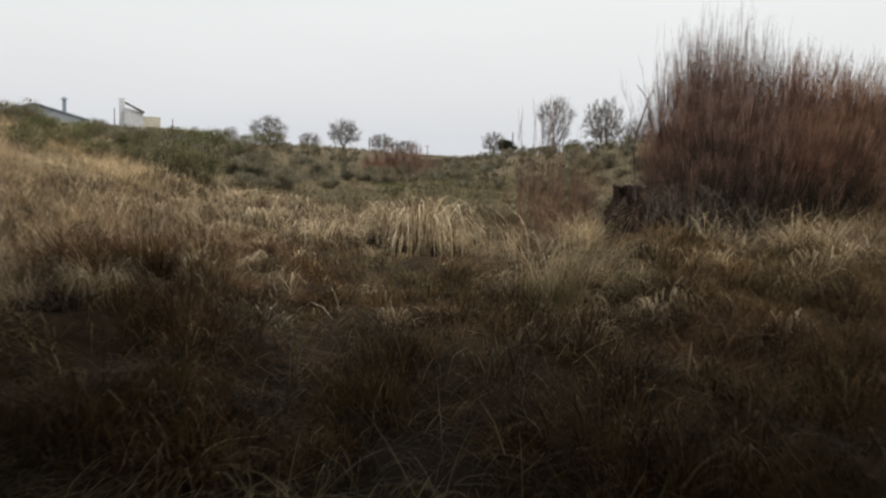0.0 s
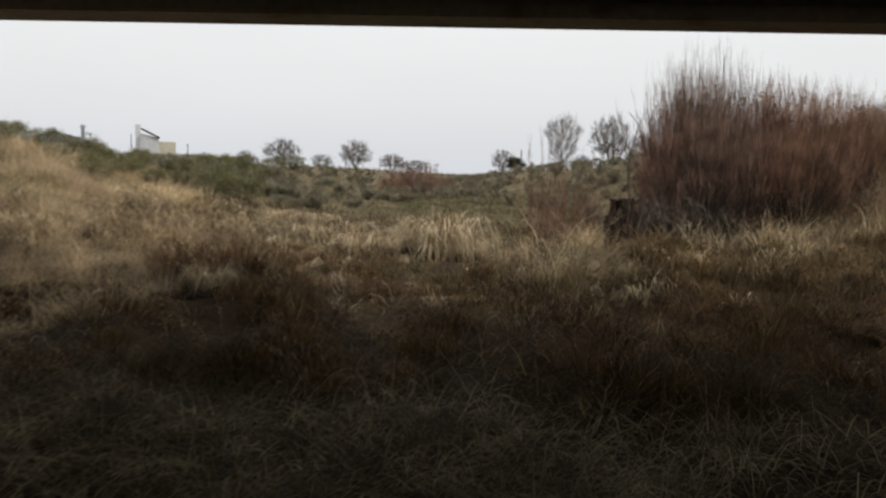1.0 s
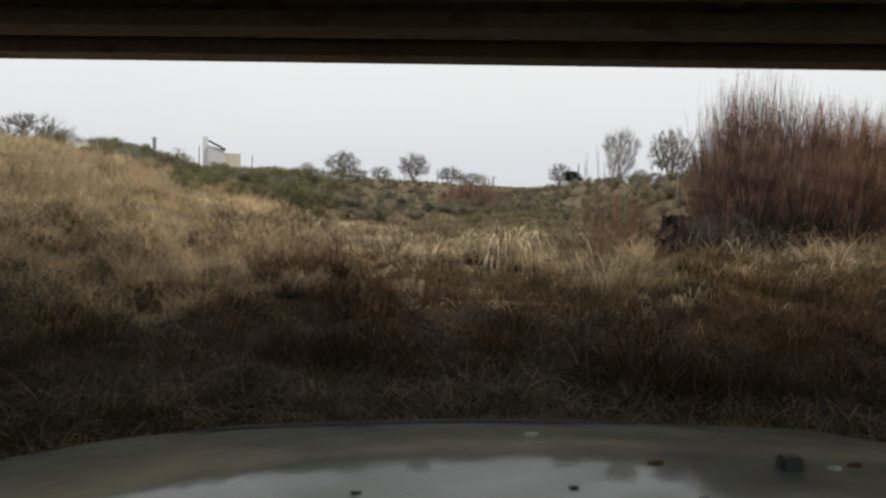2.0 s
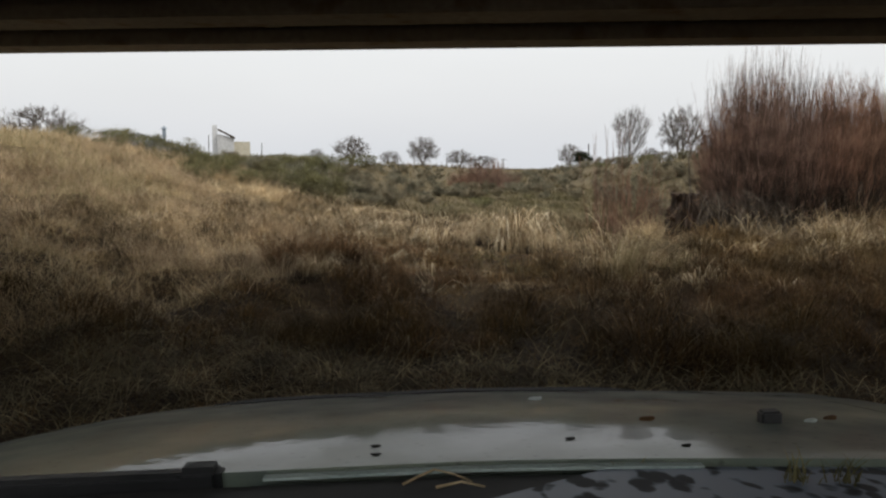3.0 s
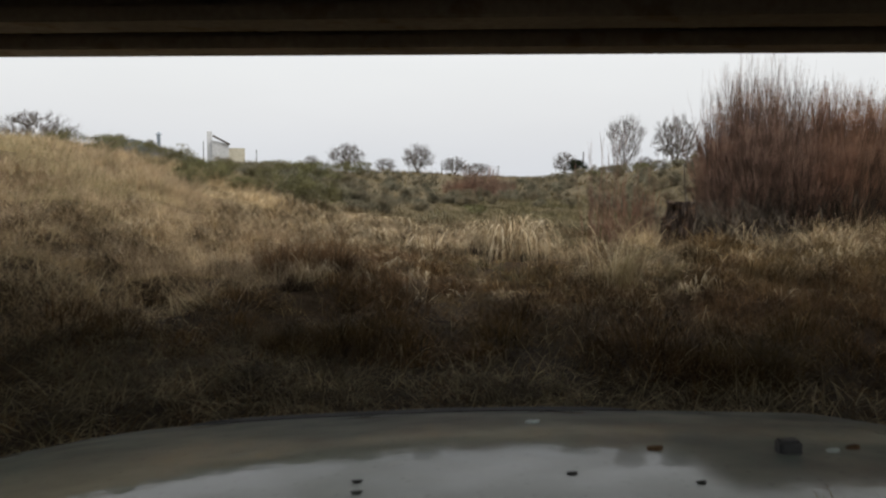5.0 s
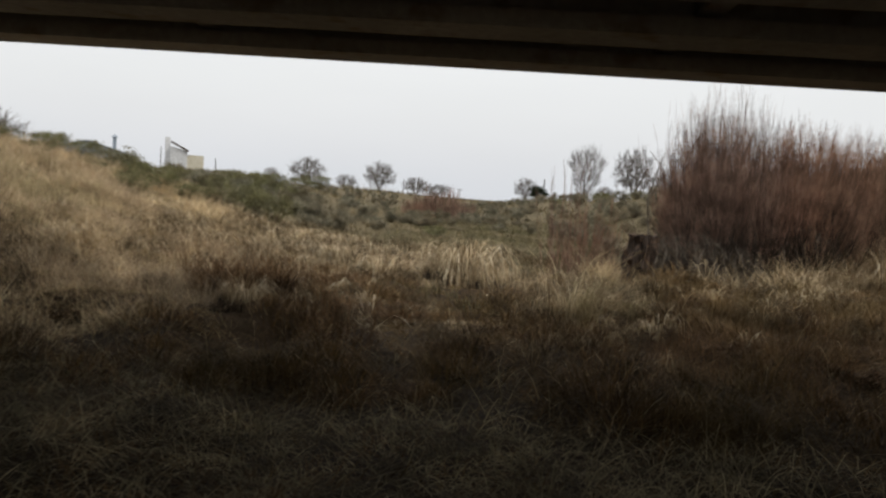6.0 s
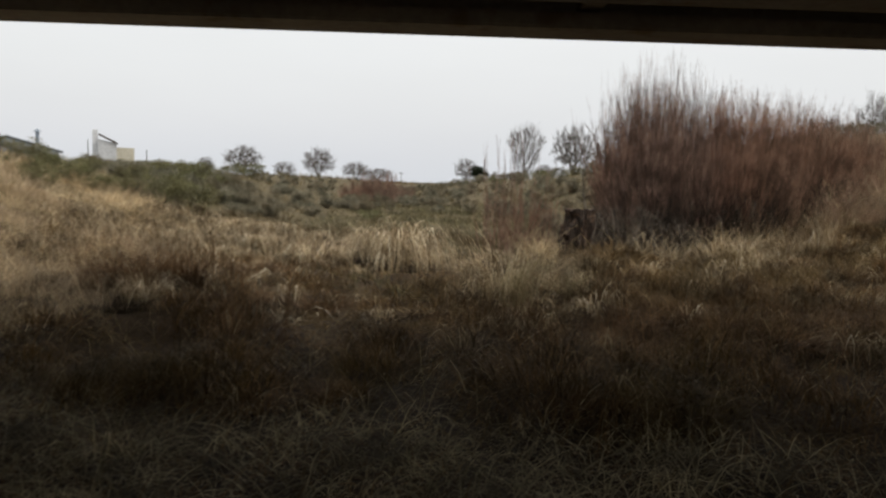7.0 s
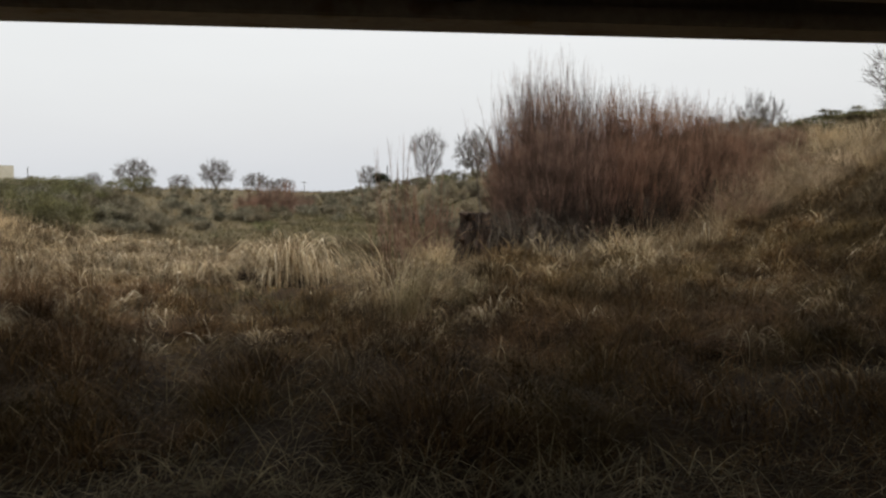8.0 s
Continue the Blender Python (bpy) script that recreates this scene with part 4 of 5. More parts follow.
def willow_mesh(seed, stems, height, lean, mat, twigs=17, radius=0.0095):
    """A willow stool one metre round: crooked stems fan from a tight foot, curve up and break into rising twigs."""
    g = np.random.default_rng(seed)
    k = 8
    s = np.linspace(0, 1, k)
    a = g.uniform(0, 2 * np.pi, stems)
    q = np.sqrt(g.random(stems))
    foot = np.stack([0.3 * q * np.cos(a), 0.3 * q * np.sin(a), np.full(stems, -0.06)], 1)
    tilt = lean * q * g.uniform(0.5, 1.15, stems) + np.abs(g.normal(0, 0.05, stems))
    h = height * (1 - 0.25 * q ** 2) * (1 - 0.42 * g.random(stems) ** 1.5)
    turn = a + g.normal(0, 0.45, stems)
    out = h[:, None] * np.tan(tilt)[:, None] * (1.45 * s - 0.45 * s ** 2)[None]
    wob = np.cumsum(g.normal(0, 0.045, (stems, k, 2)), 1) * s[None, :, None]
    paths = np.stack([foot[:, :1] + out * np.cos(turn)[:, None] + wob[..., 0], foot[:, 1:2] + out * np.sin(turn)[:, None] + wob[..., 1], foot[:, 2:] + h[:, None] * s[None]], -1)
    rad = radius * (0.45 + 0.55 * h / height)[:, None] * (1 - 0.82 * s[None])
    n = stems * twigs
    who = np.repeat(np.arange(stems), twigs)
    f = (1.0 - 0.8 * g.random(n)) * (k - 1) * 0.999
    i = f.astype(int)
    w = (f - i)[:, None]
    p0 = paths[who, i] * (1 - w) + paths[who, i + 1] * w
    along = paths[who, i + 1] - paths[who, i]
    along /= np.linalg.norm(along, axis=1, keepdims=True)
    az = g.uniform(0, 2 * np.pi, n)
    side = np.stack([np.cos(az), np.sin(az), np.zeros(n)], 1)
    ln = (g.uniform(0.2, 0.8, n) * (1.25 - 0.8 * f / k))[:, None]
    d = along + side * g.uniform(0.15, 0.5, n)[:, None]
    d /= np.linalg.norm(d, axis=1, keepdims=True)
    tw = np.stack([p0, p0 + d * ln * 0.5, p0 + d * ln * 0.8 + np.array([0, 0, 0.25]) * ln + g.normal(0, 0.012, (n, 3))], 1)
    fine = radius * 0.36 * np.array([[1, 0.8, 0.35]]) * np.ones((n, 1))
    return [mesh_of("stem_mass", *tubes(paths, rad), mat), mesh_of("twig_mass", *tubes(tw, fine), mat)]


def willow(meshes, label, x, y, turn, top, spread=1.0, lean=0):
    """Sets a stool on the land so that its longest stems reach the height top; lean: degrees towards +x."""
    t = stool(meshes, "willow_shrub", label, "shrub", x, y, turn, (spread, (top - float(land(x, y))) / 4.0), "red willows")
    t.matrix_world = pose(x, y, float(land(x, y)), 0, lean, 0) @ pose(0, 0, 0, 0, 0, turn)
    return t


WILLOWS = [willow_mesh(31 + i, 150, 4.0, 0.17, M_WILLOW, 19) for i in range(3)]
RUSTY = [willow_mesh(35 + i, 130, 4.0, 0.17, M_RUST_WILLOW, 17, 0.0085) for i in range(2)]
RED = "leafless reddish willow shrub of dense upright stems"
for k, (x, y, top, spread, lean) in enumerate([(3.85, 14.5, 2.3, 0.85, -9), (3.85, 14.9, 3.1, 0.85, -8), (3.95, 15.2, 3.95, 0.7, -5), (4.1, 15.3, 4.60, 0.55, -1), (4.4, 14.7, 3.70, 0.8, 0), (4.5, 15.6, 4.15, 0.8, 0),
                                               (4.85, 15.3, 4.65, 0.6, 1), (5.0, 14.6, 3.20, 0.9, 2), (5.3, 15.4, 4.05, 0.8, 3), (5.65, 15.0, 3.10, 0.9, 2), (5.75, 15.7, 3.80, 0.8, 2), (4.6, 16.4, 4.30, 0.9, 0)]):
    willow(WILLOWS[k % 3], RED, x, y, 53 * k, top, spread, lean)
for k, (x, y, top, spread, lean) in enumerate([(6.1, 15.5, 4.00, 0.95, 0), (6.5, 15.8, 4.00, 1.0, 0), (6.2, 14.9, 2.90, 0.9, 0), (7.0, 15.7, 3.90, 1.0, 3), (6.8, 16.6, 4.15, 1.0, 0), (7.4, 16.1, 3.8, 0.8, 2),
                                               (7.0, 15.1, 2.70, 0.9, 2), (5.9, 16.4, 3.90, 1.0, 0), (7.2, 16.9, 4.0, 0.9, 0)]):
    willow(RUSTY[k % 2], "rust-brown thinner willow shrub on the bank", x, y, 47 * k, top, spread, lean)
SPARSE = willow_mesh(39, 95, 4.0, 0.2, M_RUST_WILLOW, 14, 0.008)
for k, (x, y, top) in enumerate([(8.0, 16.3, 3.85), (8.5, 16.6, 3.75), (9.0, 16.9, 3.65), (8.2, 17.3, 3.9), (8.8, 17.6, 3.8), (7.7, 16.6, 3.8), (9.5, 17.2, 3.5), (9.8, 18.3, 3.2), (9.2, 16.2, 2.4), (8.3, 14.6, 1.9), (9.1, 15.4, 2.2), (7.9, 13.7, 1.6), (10.2, 16.8, 2.7), (9.6, 17.6, 3.3), (10.3, 17.9, 3.35), (10.9, 18.5, 3.4), (11.3, 17.4, 3.1), (11.9, 18.7, 3.3), (10.6, 16.0, 2.5)]):
    willow(SPARSE, "low sparse rusty willow shrub in tall grass", x, y, 59 * k, top, 0.8)
# Undergrowth whose dark colour carries the shade inside the willows' lower half.
UNDER = stems_mesh("undergrowth", 47, 260, 0.8, 1.75, 0.65, 0.006, M_STEM_SHADE, 8, 0.14, 0.6)
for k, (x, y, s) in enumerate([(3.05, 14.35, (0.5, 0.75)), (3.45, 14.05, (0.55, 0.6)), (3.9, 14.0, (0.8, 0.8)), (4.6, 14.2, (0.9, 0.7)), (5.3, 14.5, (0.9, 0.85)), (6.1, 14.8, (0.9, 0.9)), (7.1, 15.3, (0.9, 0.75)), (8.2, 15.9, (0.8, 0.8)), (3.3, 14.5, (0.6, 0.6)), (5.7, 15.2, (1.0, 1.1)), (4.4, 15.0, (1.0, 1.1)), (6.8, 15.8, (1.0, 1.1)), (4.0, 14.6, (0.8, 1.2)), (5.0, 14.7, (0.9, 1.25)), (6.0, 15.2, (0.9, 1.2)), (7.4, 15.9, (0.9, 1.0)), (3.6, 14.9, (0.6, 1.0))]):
    stool(UNDER, "dead_shrub", "leafless tangled undergrowth at the foot of the willows, coloured dark for shade", "shrub", x, y, 61 * k, s, "undergrowth")
SAPLINGS = stems_mesh("sapling_stems", 41, 13, 0.4, 2.7, 0.16, 0.014, M_WILLOW, 4, 0.04, 0.45)
for k, (x, y, s) in enumerate([(0.95, 15.0, (0.6, 1.1)), (1.15, 15.6, (0.6, 1.15)), (1.5, 15.2, (0.5, 1.08)), (2.0, 15.0, (0.6, 0.8)), (1.6, 14.8, (0.9, 0.7))]):
    stool(SAPLINGS, "willow_sapling", "sparse red-brown willow saplings in dry grass", "shrub", x, y, 71 * k, s, "willow saplings")
BRUSH = willow_mesh(44, 24, 4.0, 0.42, M_WILLOW, 7, 0.012)
for k, (x, y, top, spread) in enumerate([(1.45, 14.7, 1.65, 0.55), (1.85, 14.6, 1.8, 0.55), (2.2, 14.9, 1.75, 0.5), (1.65, 15.4, 1.9, 0.6)]):
    willow(BRUSH, "low red-brown willow regrowth in dry grass", x, y, 83 * k, top, spread)
DOCK = stems_mesh("dock_stalks", 43, 26, 0.34, 1.25, 0.14, 0.0034, M_RUSSET, 9, 0.04, 0.55)
for k, (x, y, s) in enumerate([(-1.6, 6.0, (0.9, 1.0)), (-1.85, 6.35, (0.8, 0.85)), (-3.7, 7.8, (1.2, 0.75)), (-3.2, 7.9, (0.9, 0.65)), (1.0, 14.0, (0.6, 0.6)), (-9.8, 10.4, (1.6, 0.6))]):
    stool(DOCK, "dock_plant", "dried rust-brown dock stalks standing in grass", "weed", x, y, 97 * k, s, "dock plants")


# ---- sagebrush and olive shrubs ----
def bush_mesh(name, seed, radius, height, leaves, mat, leaf=(0.05, 0.11), wide=(0.012, 0.03)):
    """An uneven crown of small leaf sprays over a few crooked limbs."""
    g = np.random.default_rng(seed)
    lumps = 16
    la = g.uniform(0, 2 * np.pi, lumps)
    lr = radius * np.sqrt(g.random(lumps)) * 0.72
    dome = np.sqrt(np.clip(1 - (lr / radius) ** 2, 0, 1))
    lz = height * dome * g.uniform(0.3, 0.8, lumps)
    size = radius * g.uniform(0.22, 0.42, lumps)
    who = g.integers(0, lumps, leaves)
    d = g.normal(0, 1, (leaves, 3))
    d /= np.linalg.norm(d, axis=1, keepdims=True)
    rr = size[who] * g.uniform(0.45, 1.12, leaves)
    pos = np.stack([lr[who] * np.cos(la[who]), lr[who] * np.sin(la[who]), lz[who]], 1) + d * rr[:, None] * np.array([1, 1, 0.85])
    pos[:, 2] = np.abs(pos[:, 2])
    up = np.arctan2(np.hypot(d[:, 0], d[:, 1]), d[:, 2] + 0.9)
    pieces = [blades(pos, np.arctan2(d[:, 1], d[:, 0]), up, up + 0.3, g.uniform(*leaf, leaves), g.uniform(*wide, leaves), 1, g)]
    centre = np.stack([lr * np.cos(la), lr * np.sin(la), lz], 1)
    s = np.linspace(0, 1, 4)[None, :, None]
    limbs = np.array([[0, 0, -0.05]]) * (1 - s) + centre[:, None] * s
    limbs[:, 1:3] += g.normal(0, 0.04, (lumps, 2, 3))
    pieces.append(tubes(limbs, radius * 0.03 * np.linspace(1, 0.3, 4)[None] * np.ones((lumps, 1))))
    return mesh_of(name, *joined(pieces), mat)


SAGE = [bush_mesh("sagebrush", 51 + i, 0.75, 0.9, 1500, M_SAGE, (0.07, 0.17), (0.018, 0.04)) for i in range(3)]
OLIVE = [bush_mesh("olive_shrub", 55 + i, 0.9, 1.1, 3000, M_OLIVE) for i in range(2)]
g = np.random.default_rng(61)
SAGE_LABEL = "rounded grey-green sagebrush on the bank"
for count, xr, yr, size in ((16, (-12.0, -6.5), (20.5, 25), (0.45, 0.85)), (66, (-15.0, -4.0), (24.5, 36), (0.5, 0.95)), (80, (-26, -7), (30, 64), (0.4, 0.8)), (50, (11, 20), (17, 32), (0.35, 0.65)),
                            (90, (1.8, 12), (20, 46), (0.45, 0.9)), (26, (-6, 2), (33, 44), (0.4, 0.8)), (50, (-6, 12), (48, 95), (0.8, 1.3))):
    for k in range(count):
        x, y, s = g.uniform(*xr), g.uniform(*yr), g.uniform(*size)
        if -5.5 < x < 1.5 and y < 32:
            x -= 5
        shrub(SAGE[k % 3], "sagebrush", SAGE_LABEL, "shrub", x, y, g.uniform(0, 360), (s, s * g.uniform(0.75, 1.05)), "sagebrush on the banks", 0.03)
for x, y, s, h in ((-7.2, 19.8, 1.0, 1.2), (-8.4, 20.6, 1.0, 0.95), (-13.2, 18.0, 0.8, 0.72), (-12.5, 18.8, 0.85, 0.78), (-14.0, 17.4, 0.8, 0.6), (-12.0, 19.8, 0.85, 0.72), (-11.5, 19.4, 0.8, 0.6), (-13.6, 18.9, 0.9, 0.7), (-9.6, 16.4, 0.7, 0.55), (-10.2, 17.4, 0.75, 0.6), (-10.0, 18.6, 0.8, 0.6), (-10.9, 18.9, 0.75, 0.62), (-10.8, 20.4, 0.9, 0.65), (-11.4, 21.8, 0.9, 0.6), (-9.2, 18.4, 0.7, 0.5), (-9.4, 19.8, 0.8, 0.62), (-11.6, 17.6, 0.7, 0.5), (-12.4, 16.6, 0.7, 0.42), (-10.2, 22.6, 0.9, 0.7), (-8.9, 23.0, 0.8, 0.6), (-11.5, 29, 1.0, 0.9), (-13.5, 33, 1.2, 0.9),
                   (-11.1, 30.6, 1.25, 1.2), (-11.9, 30.9, 1.2, 1.0), (-12.9, 31.2, 1.2, 0.9), (-10.4, 31.4, 1.2, 0.75), (-13.6, 30.2, 1.1, 0.75), (-11.6, 26.4, 0.9, 0.6), (-8.1, 25.4, 0.8, 0.55), (-14.4, 50.0, 1.6, 1.1), (-17.5, 42, 1.3, 0.9), (-14.6, 47, 1.3, 0.9), (-19.5, 52, 1.4, 0.9), (-21.5, 37, 1.2, 0.8), (6.2, 58, 1.2, 0.9), (9.5, 60, 1.3, 1.0), (3.2, 64, 1.2, 0.8),):
    shrub(OLIVE[int(y) % 2], "olive_shrub", "dark olive-green shrub on the bank", "shrub", x, y, 37 * y, (s, h), "olive shrubs", 0.03)
shrub(OLIVE[0], "olive_shrub", "small dark green shrub on the floor of the draw", "shrub", -3.2, 27.8, 40, (0.75, 0.5), "olive shrubs", 0.03)
CREST = bush_mesh("crest_weed", 59, 0.5, 1.5, 1500, M_OLIVE, (0.1, 0.3), (0.012, 0.03))
for k, (x, y, c, h) in enumerate([(13.6, 20.0, 0.8, 0.4), (14.3, 20.3, 0.9, 0.32), (14.9, 20.2, 0.8, 0.38), (13.0, 19.6, 1.1, 0.25), (12.4, 18.2, 1.2, 0.25), (15.6, 20.6, 1.0, 0.3), (13.9, 18.6, 1.4, 0.22)]):
    shrub(CREST, "crest_weed", "tall narrow olive-brown weed on the crest of the bank", "weed", x, y, 66 * k, (c, h), "crest weeds", 0.03)
THICKET = stems_mesh("thicket_stems", 45, 240, 1.5, 1.6, 0.3, 0.016, M_WILLOW, 7)
for k, (x, y, s) in enumerate([(-6.6, 44, (0.4, 0.6)), (-5.7, 45, (0.6, 1.0)), (-4.7, 44.5, (0.7, 1.25)), (-3.6, 46, (0.5, 0.8))]):
    stool(THICKET, "willow_thicket", "low reddish-brown willow thicket across the draw", "shrub", x, y, 90 * k, s, "far willow thickets")


# ---- bare trees ----
def tree_parts(seed, shape="round", tips=520):
    """Trunk with limbs, and fine crown, of a leafless tree one unit high and wide."""
    g = np.random.default_rng(seed)
    if shape == "vase":
        t = g.random(tips) ** 0.75
        r = (0.20 + 0.28 * t ** 0.6) * g.random(tips) ** 0.45
        z = 0.08 + 0.92 * t - 1.4 * (r * t) ** 2
    else:
        d = g.normal(0, 1, (tips, 3))
        d /= np.linalg.norm(d, axis=1, keepdims=True)
        q = d * (g.uniform(0.02, 1.0, tips) ** 0.42)[:, None]
        lump = 1 + 0.18 * np.sin(4 * np.arctan2(d[:, 1], d[:, 0]) + seed) * np.cos(3 * d[:, 2] + seed)
        r, z = np.hypot(q[:, 0], q[:, 1]) * 0.48 * lump, 0.555 + 0.445 * q[:, 2] * lump
    a = g.uniform(0, 2 * np.pi, tips)
    points = np.stack([r * np.cos(a), r * np.sin(a), z], 1)
    thick, fine = [], []

    def limb(p, q, r0, r1, level):
        bend = g.normal(0, 0.05, (2, 3)) * np.linalg.norm(q - p)
        (thick if level < 4 else fine).append(([p, p + (q - p) / 3 + bend[0], p + (q - p) * 2 / 3 + bend[1], q], np.linspace(r0, r1, 4)))

    def grow(p, pts, radius, level):
        if len(pts) <= 2 or level > 9:
            for q in pts:
                limb(p, q, min(radius, 0.006), 0.002, 9)
                out = (q - np.array([0, 0, 0.1])) / np.linalg.norm(q - np.array([0, 0, 0.1]))
                for _ in range(3 if shape == "vase" else 6):
                    start = p + (q - p) * g.uniform(0.1, 1.0)
                    limb(start, start + out * g.uniform(0.02, 0.075) + g.normal(0, 0.024, 3) + np.array([0, 0, 0.02]), 0.0018, 0.0011, 9)
            return
        axis = g.normal(0, 1, 3)
        far = np.linalg.svd(pts - pts.mean(0), full_matrices=False)[2][0]
        side = (pts - pts.mean(0)) @ (far + 0.3 * axis * (1 if level else 0) / np.linalg.norm(axis))
        for group in (pts[side < np.median(side)], pts[side >= np.median(side)]):
            if len(group) == 0:
                continue
            node = p + (group.mean(0) - p) * (g.uniform(0.03, 0.08) if shape == "vase" and level < 2 else g.uniform(0.36, 0.52))
            r1 = max(radius * 0.71, 0.0026)
            limb(p, node, radius, r1, level)
            grow(node, group, r1, level + 1)

    fork = np.array([g.normal(0, 0.01), g.normal(0, 0.01), 0.02 if shape == "vase" else 0.15])
    limb(np.array([0, 0, -0.03]), fork, *((0.04, 0.03) if shape == "vase" else (0.055, 0.04)), 0)
    grow(fork, points, 0.022 if shape == "vase" else 0.036, 0)
    meshes = []
    for name, rows in (("trunk", thick), ("crown", fine)):
        paths = np.array([x[0] for x in rows])
        radii = np.array([x[1] for x in rows])
        if name == "crown":
            paths, radii = paths[:, [0, 3]], radii[:, [0, 3]]
        meshes.append(mesh_of(name, *tubes(paths, radii, 5 if name == "trunk" else 3), M_TWIG))
    return meshes


def bare_tree(meshes, x, y, turn, width, top, label="leafless grey-brown tree on the skyline"):
    t = thing("bare_tree", label, "tree", (x, y, float(land(x, y)) - 0.05), turn, "bare trees")
    for me in meshes:
        ob = new(me.name, me)
        ob.parent = t
        ob.scale = (width, width, top - float(land(x, y)))
    return t


TREES = [tree_parts(71), tree_parts(72), tree_parts(73, "vase", 640), tree_parts(74)]
for k, (x, y, m, w, top) in enumerate([(-38.3, 128, 0, 7.4, 7.3), (-27.9, 142, 1, 6.8, 7.9), (-36.4, 150, 3, 5.0, 5.2), (-21.8, 150, 1, 5.8, 5.6), (-17.6, 152, 3, 7.0, 4.4),
                                       (0.5, 104, 3, 3.6, 5.2), (9.8, 116, 2, 6.6, 11.4), (17.4, 118, 1, 7.0, 11.5), (-48.0, 60, 3, 8.2, 7.1), (33.5, 60, 1, 4.8, 9.7), (31.0, 63, 3, 4.0, 8.0),
                                       (20.2, 24, 0, 4.6, 7.2), (-42.1, 120, 3, 3.0, 4.9), (13.4, 122, 3, 3.5, 5.2), (21.5, 112, 3, 6.0, 8.0), (27.5, 58, 3, 3.6, 7.4)]):
    bare_tree(TREES[m], x, y, 77 * k, w, top)
JUNIPER = bush_mesh("evergreen_bush", 58, 0.8, 1.6, 2600, M_JUNIPER, (0.1, 0.2), (0.03, 0.06))
shrub(JUNIPER, "evergreen_bush", "small round dark evergreen on the skyline", "shrub", 2.2, 100, 0, (2.3, 1.5), sink=0.03)


# ---- the stump ----
def stump():
    """A rotten, hollow-sided stump: knobbed shaft, broken shards on its rim, spreading roots."""
    x, y = 2.52, 13.2
    ob = thing("tree_stump", "rotten dark tree stump at the foot of the willows", "stump", (x, y, float(land(x, y)) - 0.05), 15)
    bm = bmesh.new()
    bmesh.ops.create_cone(bm, cap_ends=True, segments=28, radius1=0.25, radius2=0.27, depth=1.0)
    bmesh.ops.subdivide_edges(bm, edges=bm.edges, cuts=7, use_grid_fill=True)
    for v in bm.verts:
        a, z = math.atan2(v.co.y, v.co.x), v.co.z
        rough = 1 + 0.06 * math.sin(7 * a) + 0.35 * noise.noise(v.co * 4.5) + 0.45 * noise.noise(v.co * 11) + 0.35 * noise.noise(v.co * 26)
        flare = 1 + 0.9 * max(0, -z - 0.15) - 0.5 * max(0, z - 0.25)
        v.co.x, v.co.y = v.co.x * rough * flare + 0.1 * z, v.co.y * rough * flare
        v.co.z += 0.5 + 0.05 * noise.noise(v.co * 15)
    bmesh.ops.scale(bm, vec=(1.05, 1.0, 1.22), verts=bm.verts)
    part("trunk", bm, M_STUMP, ob)
    g = np.random.default_rng(81)
    for k in range(16):
        a = 2 * np.pi * k / 16 + g.uniform(-0.2, 0.2)
        c = np.array([0.26 * np.cos(a), 0.25 * np.sin(a), 0]) * g.uniform(0.9, 1.15)
        top = g.uniform(0.6, 1.12)
        row = np.stack([c * 1.15 + (0, 0, 0.05), c + (g.normal(0, 0.02), 0, top * 0.5), c * 0.9 + (g.normal(0, 0.03) + 0.06, 0, top)])
        new("bark_rib", mesh_of("bark_rib", *tubes(row[None], np.array([[0.06, 0.05, 0.02]]) * g.uniform(0.6, 1.1), 5), M_STUMP)).parent = ob
    for k in range(9):
        a = 2 * np.pi * k / 9 + g.uniform(-0.2, 0.2)
        r = np.array([0.18, 0.36, 0.55, 0.8]) * g.uniform(0.8, 1.1)
        row = np.stack([r * np.cos(a), r * np.sin(a), np.array([0.3, 0.15, 0.05, -0.06])], 1)
        new("root", mesh_of("root", *tubes(row[None], np.array([[0.09, 0.07, 0.05, 0.02]]), 6), M_STUMP)).parent = ob
    return ob


stump()


def fallen_branches(seed, x, y, turn, count=30):
    """Dead stems that slope out of the willow stool, broken and criss-crossed, down to the grass."""
    g = np.random.default_rng(seed)
    a = g.uniform(-2.9, -0.25, count)
    s = np.linspace(0, 1, 6)
    reach = g.uniform(0.5, 1.5, count)
    top = g.uniform(0.3, 1.2, count)
    out = reach[:, None] * s[None]
    sag = g.uniform(0.7, 1.9, count)[:, None]
    z = top[:, None] * (1 - s[None] ** sag) + 0.03
    foot = g.normal(0, 0.38, (count, 2))
    crook = np.cumsum(g.normal(0, 0.045, (count, 6, 3)), 1) * np.array([1, 1, 0.6])
    paths = np.stack([foot[:, :1] + out * np.cos(a)[:, None], foot[:, 1:] + out * np.sin(a)[:, None], z], -1) + crook
    paths[..., 2] = np.maximum(paths[..., 2], 0.02)
    rad = (0.0025 + 0.005 * g.random(count) ** 2)[:, None] * (1 - 0.6 * s[None])
    heap = thing("brushwood", "heap of grey dead branches at the foot of the willows", "brushwood", (x, y, float(land(x, y))), turn)
    for k in range(count):
        ob = new("branch", mesh_of("branch", *tubes(paths[k:k + 1], rad[k:k + 1], 4), M_DEADWOOD))
        ob.parent = heap


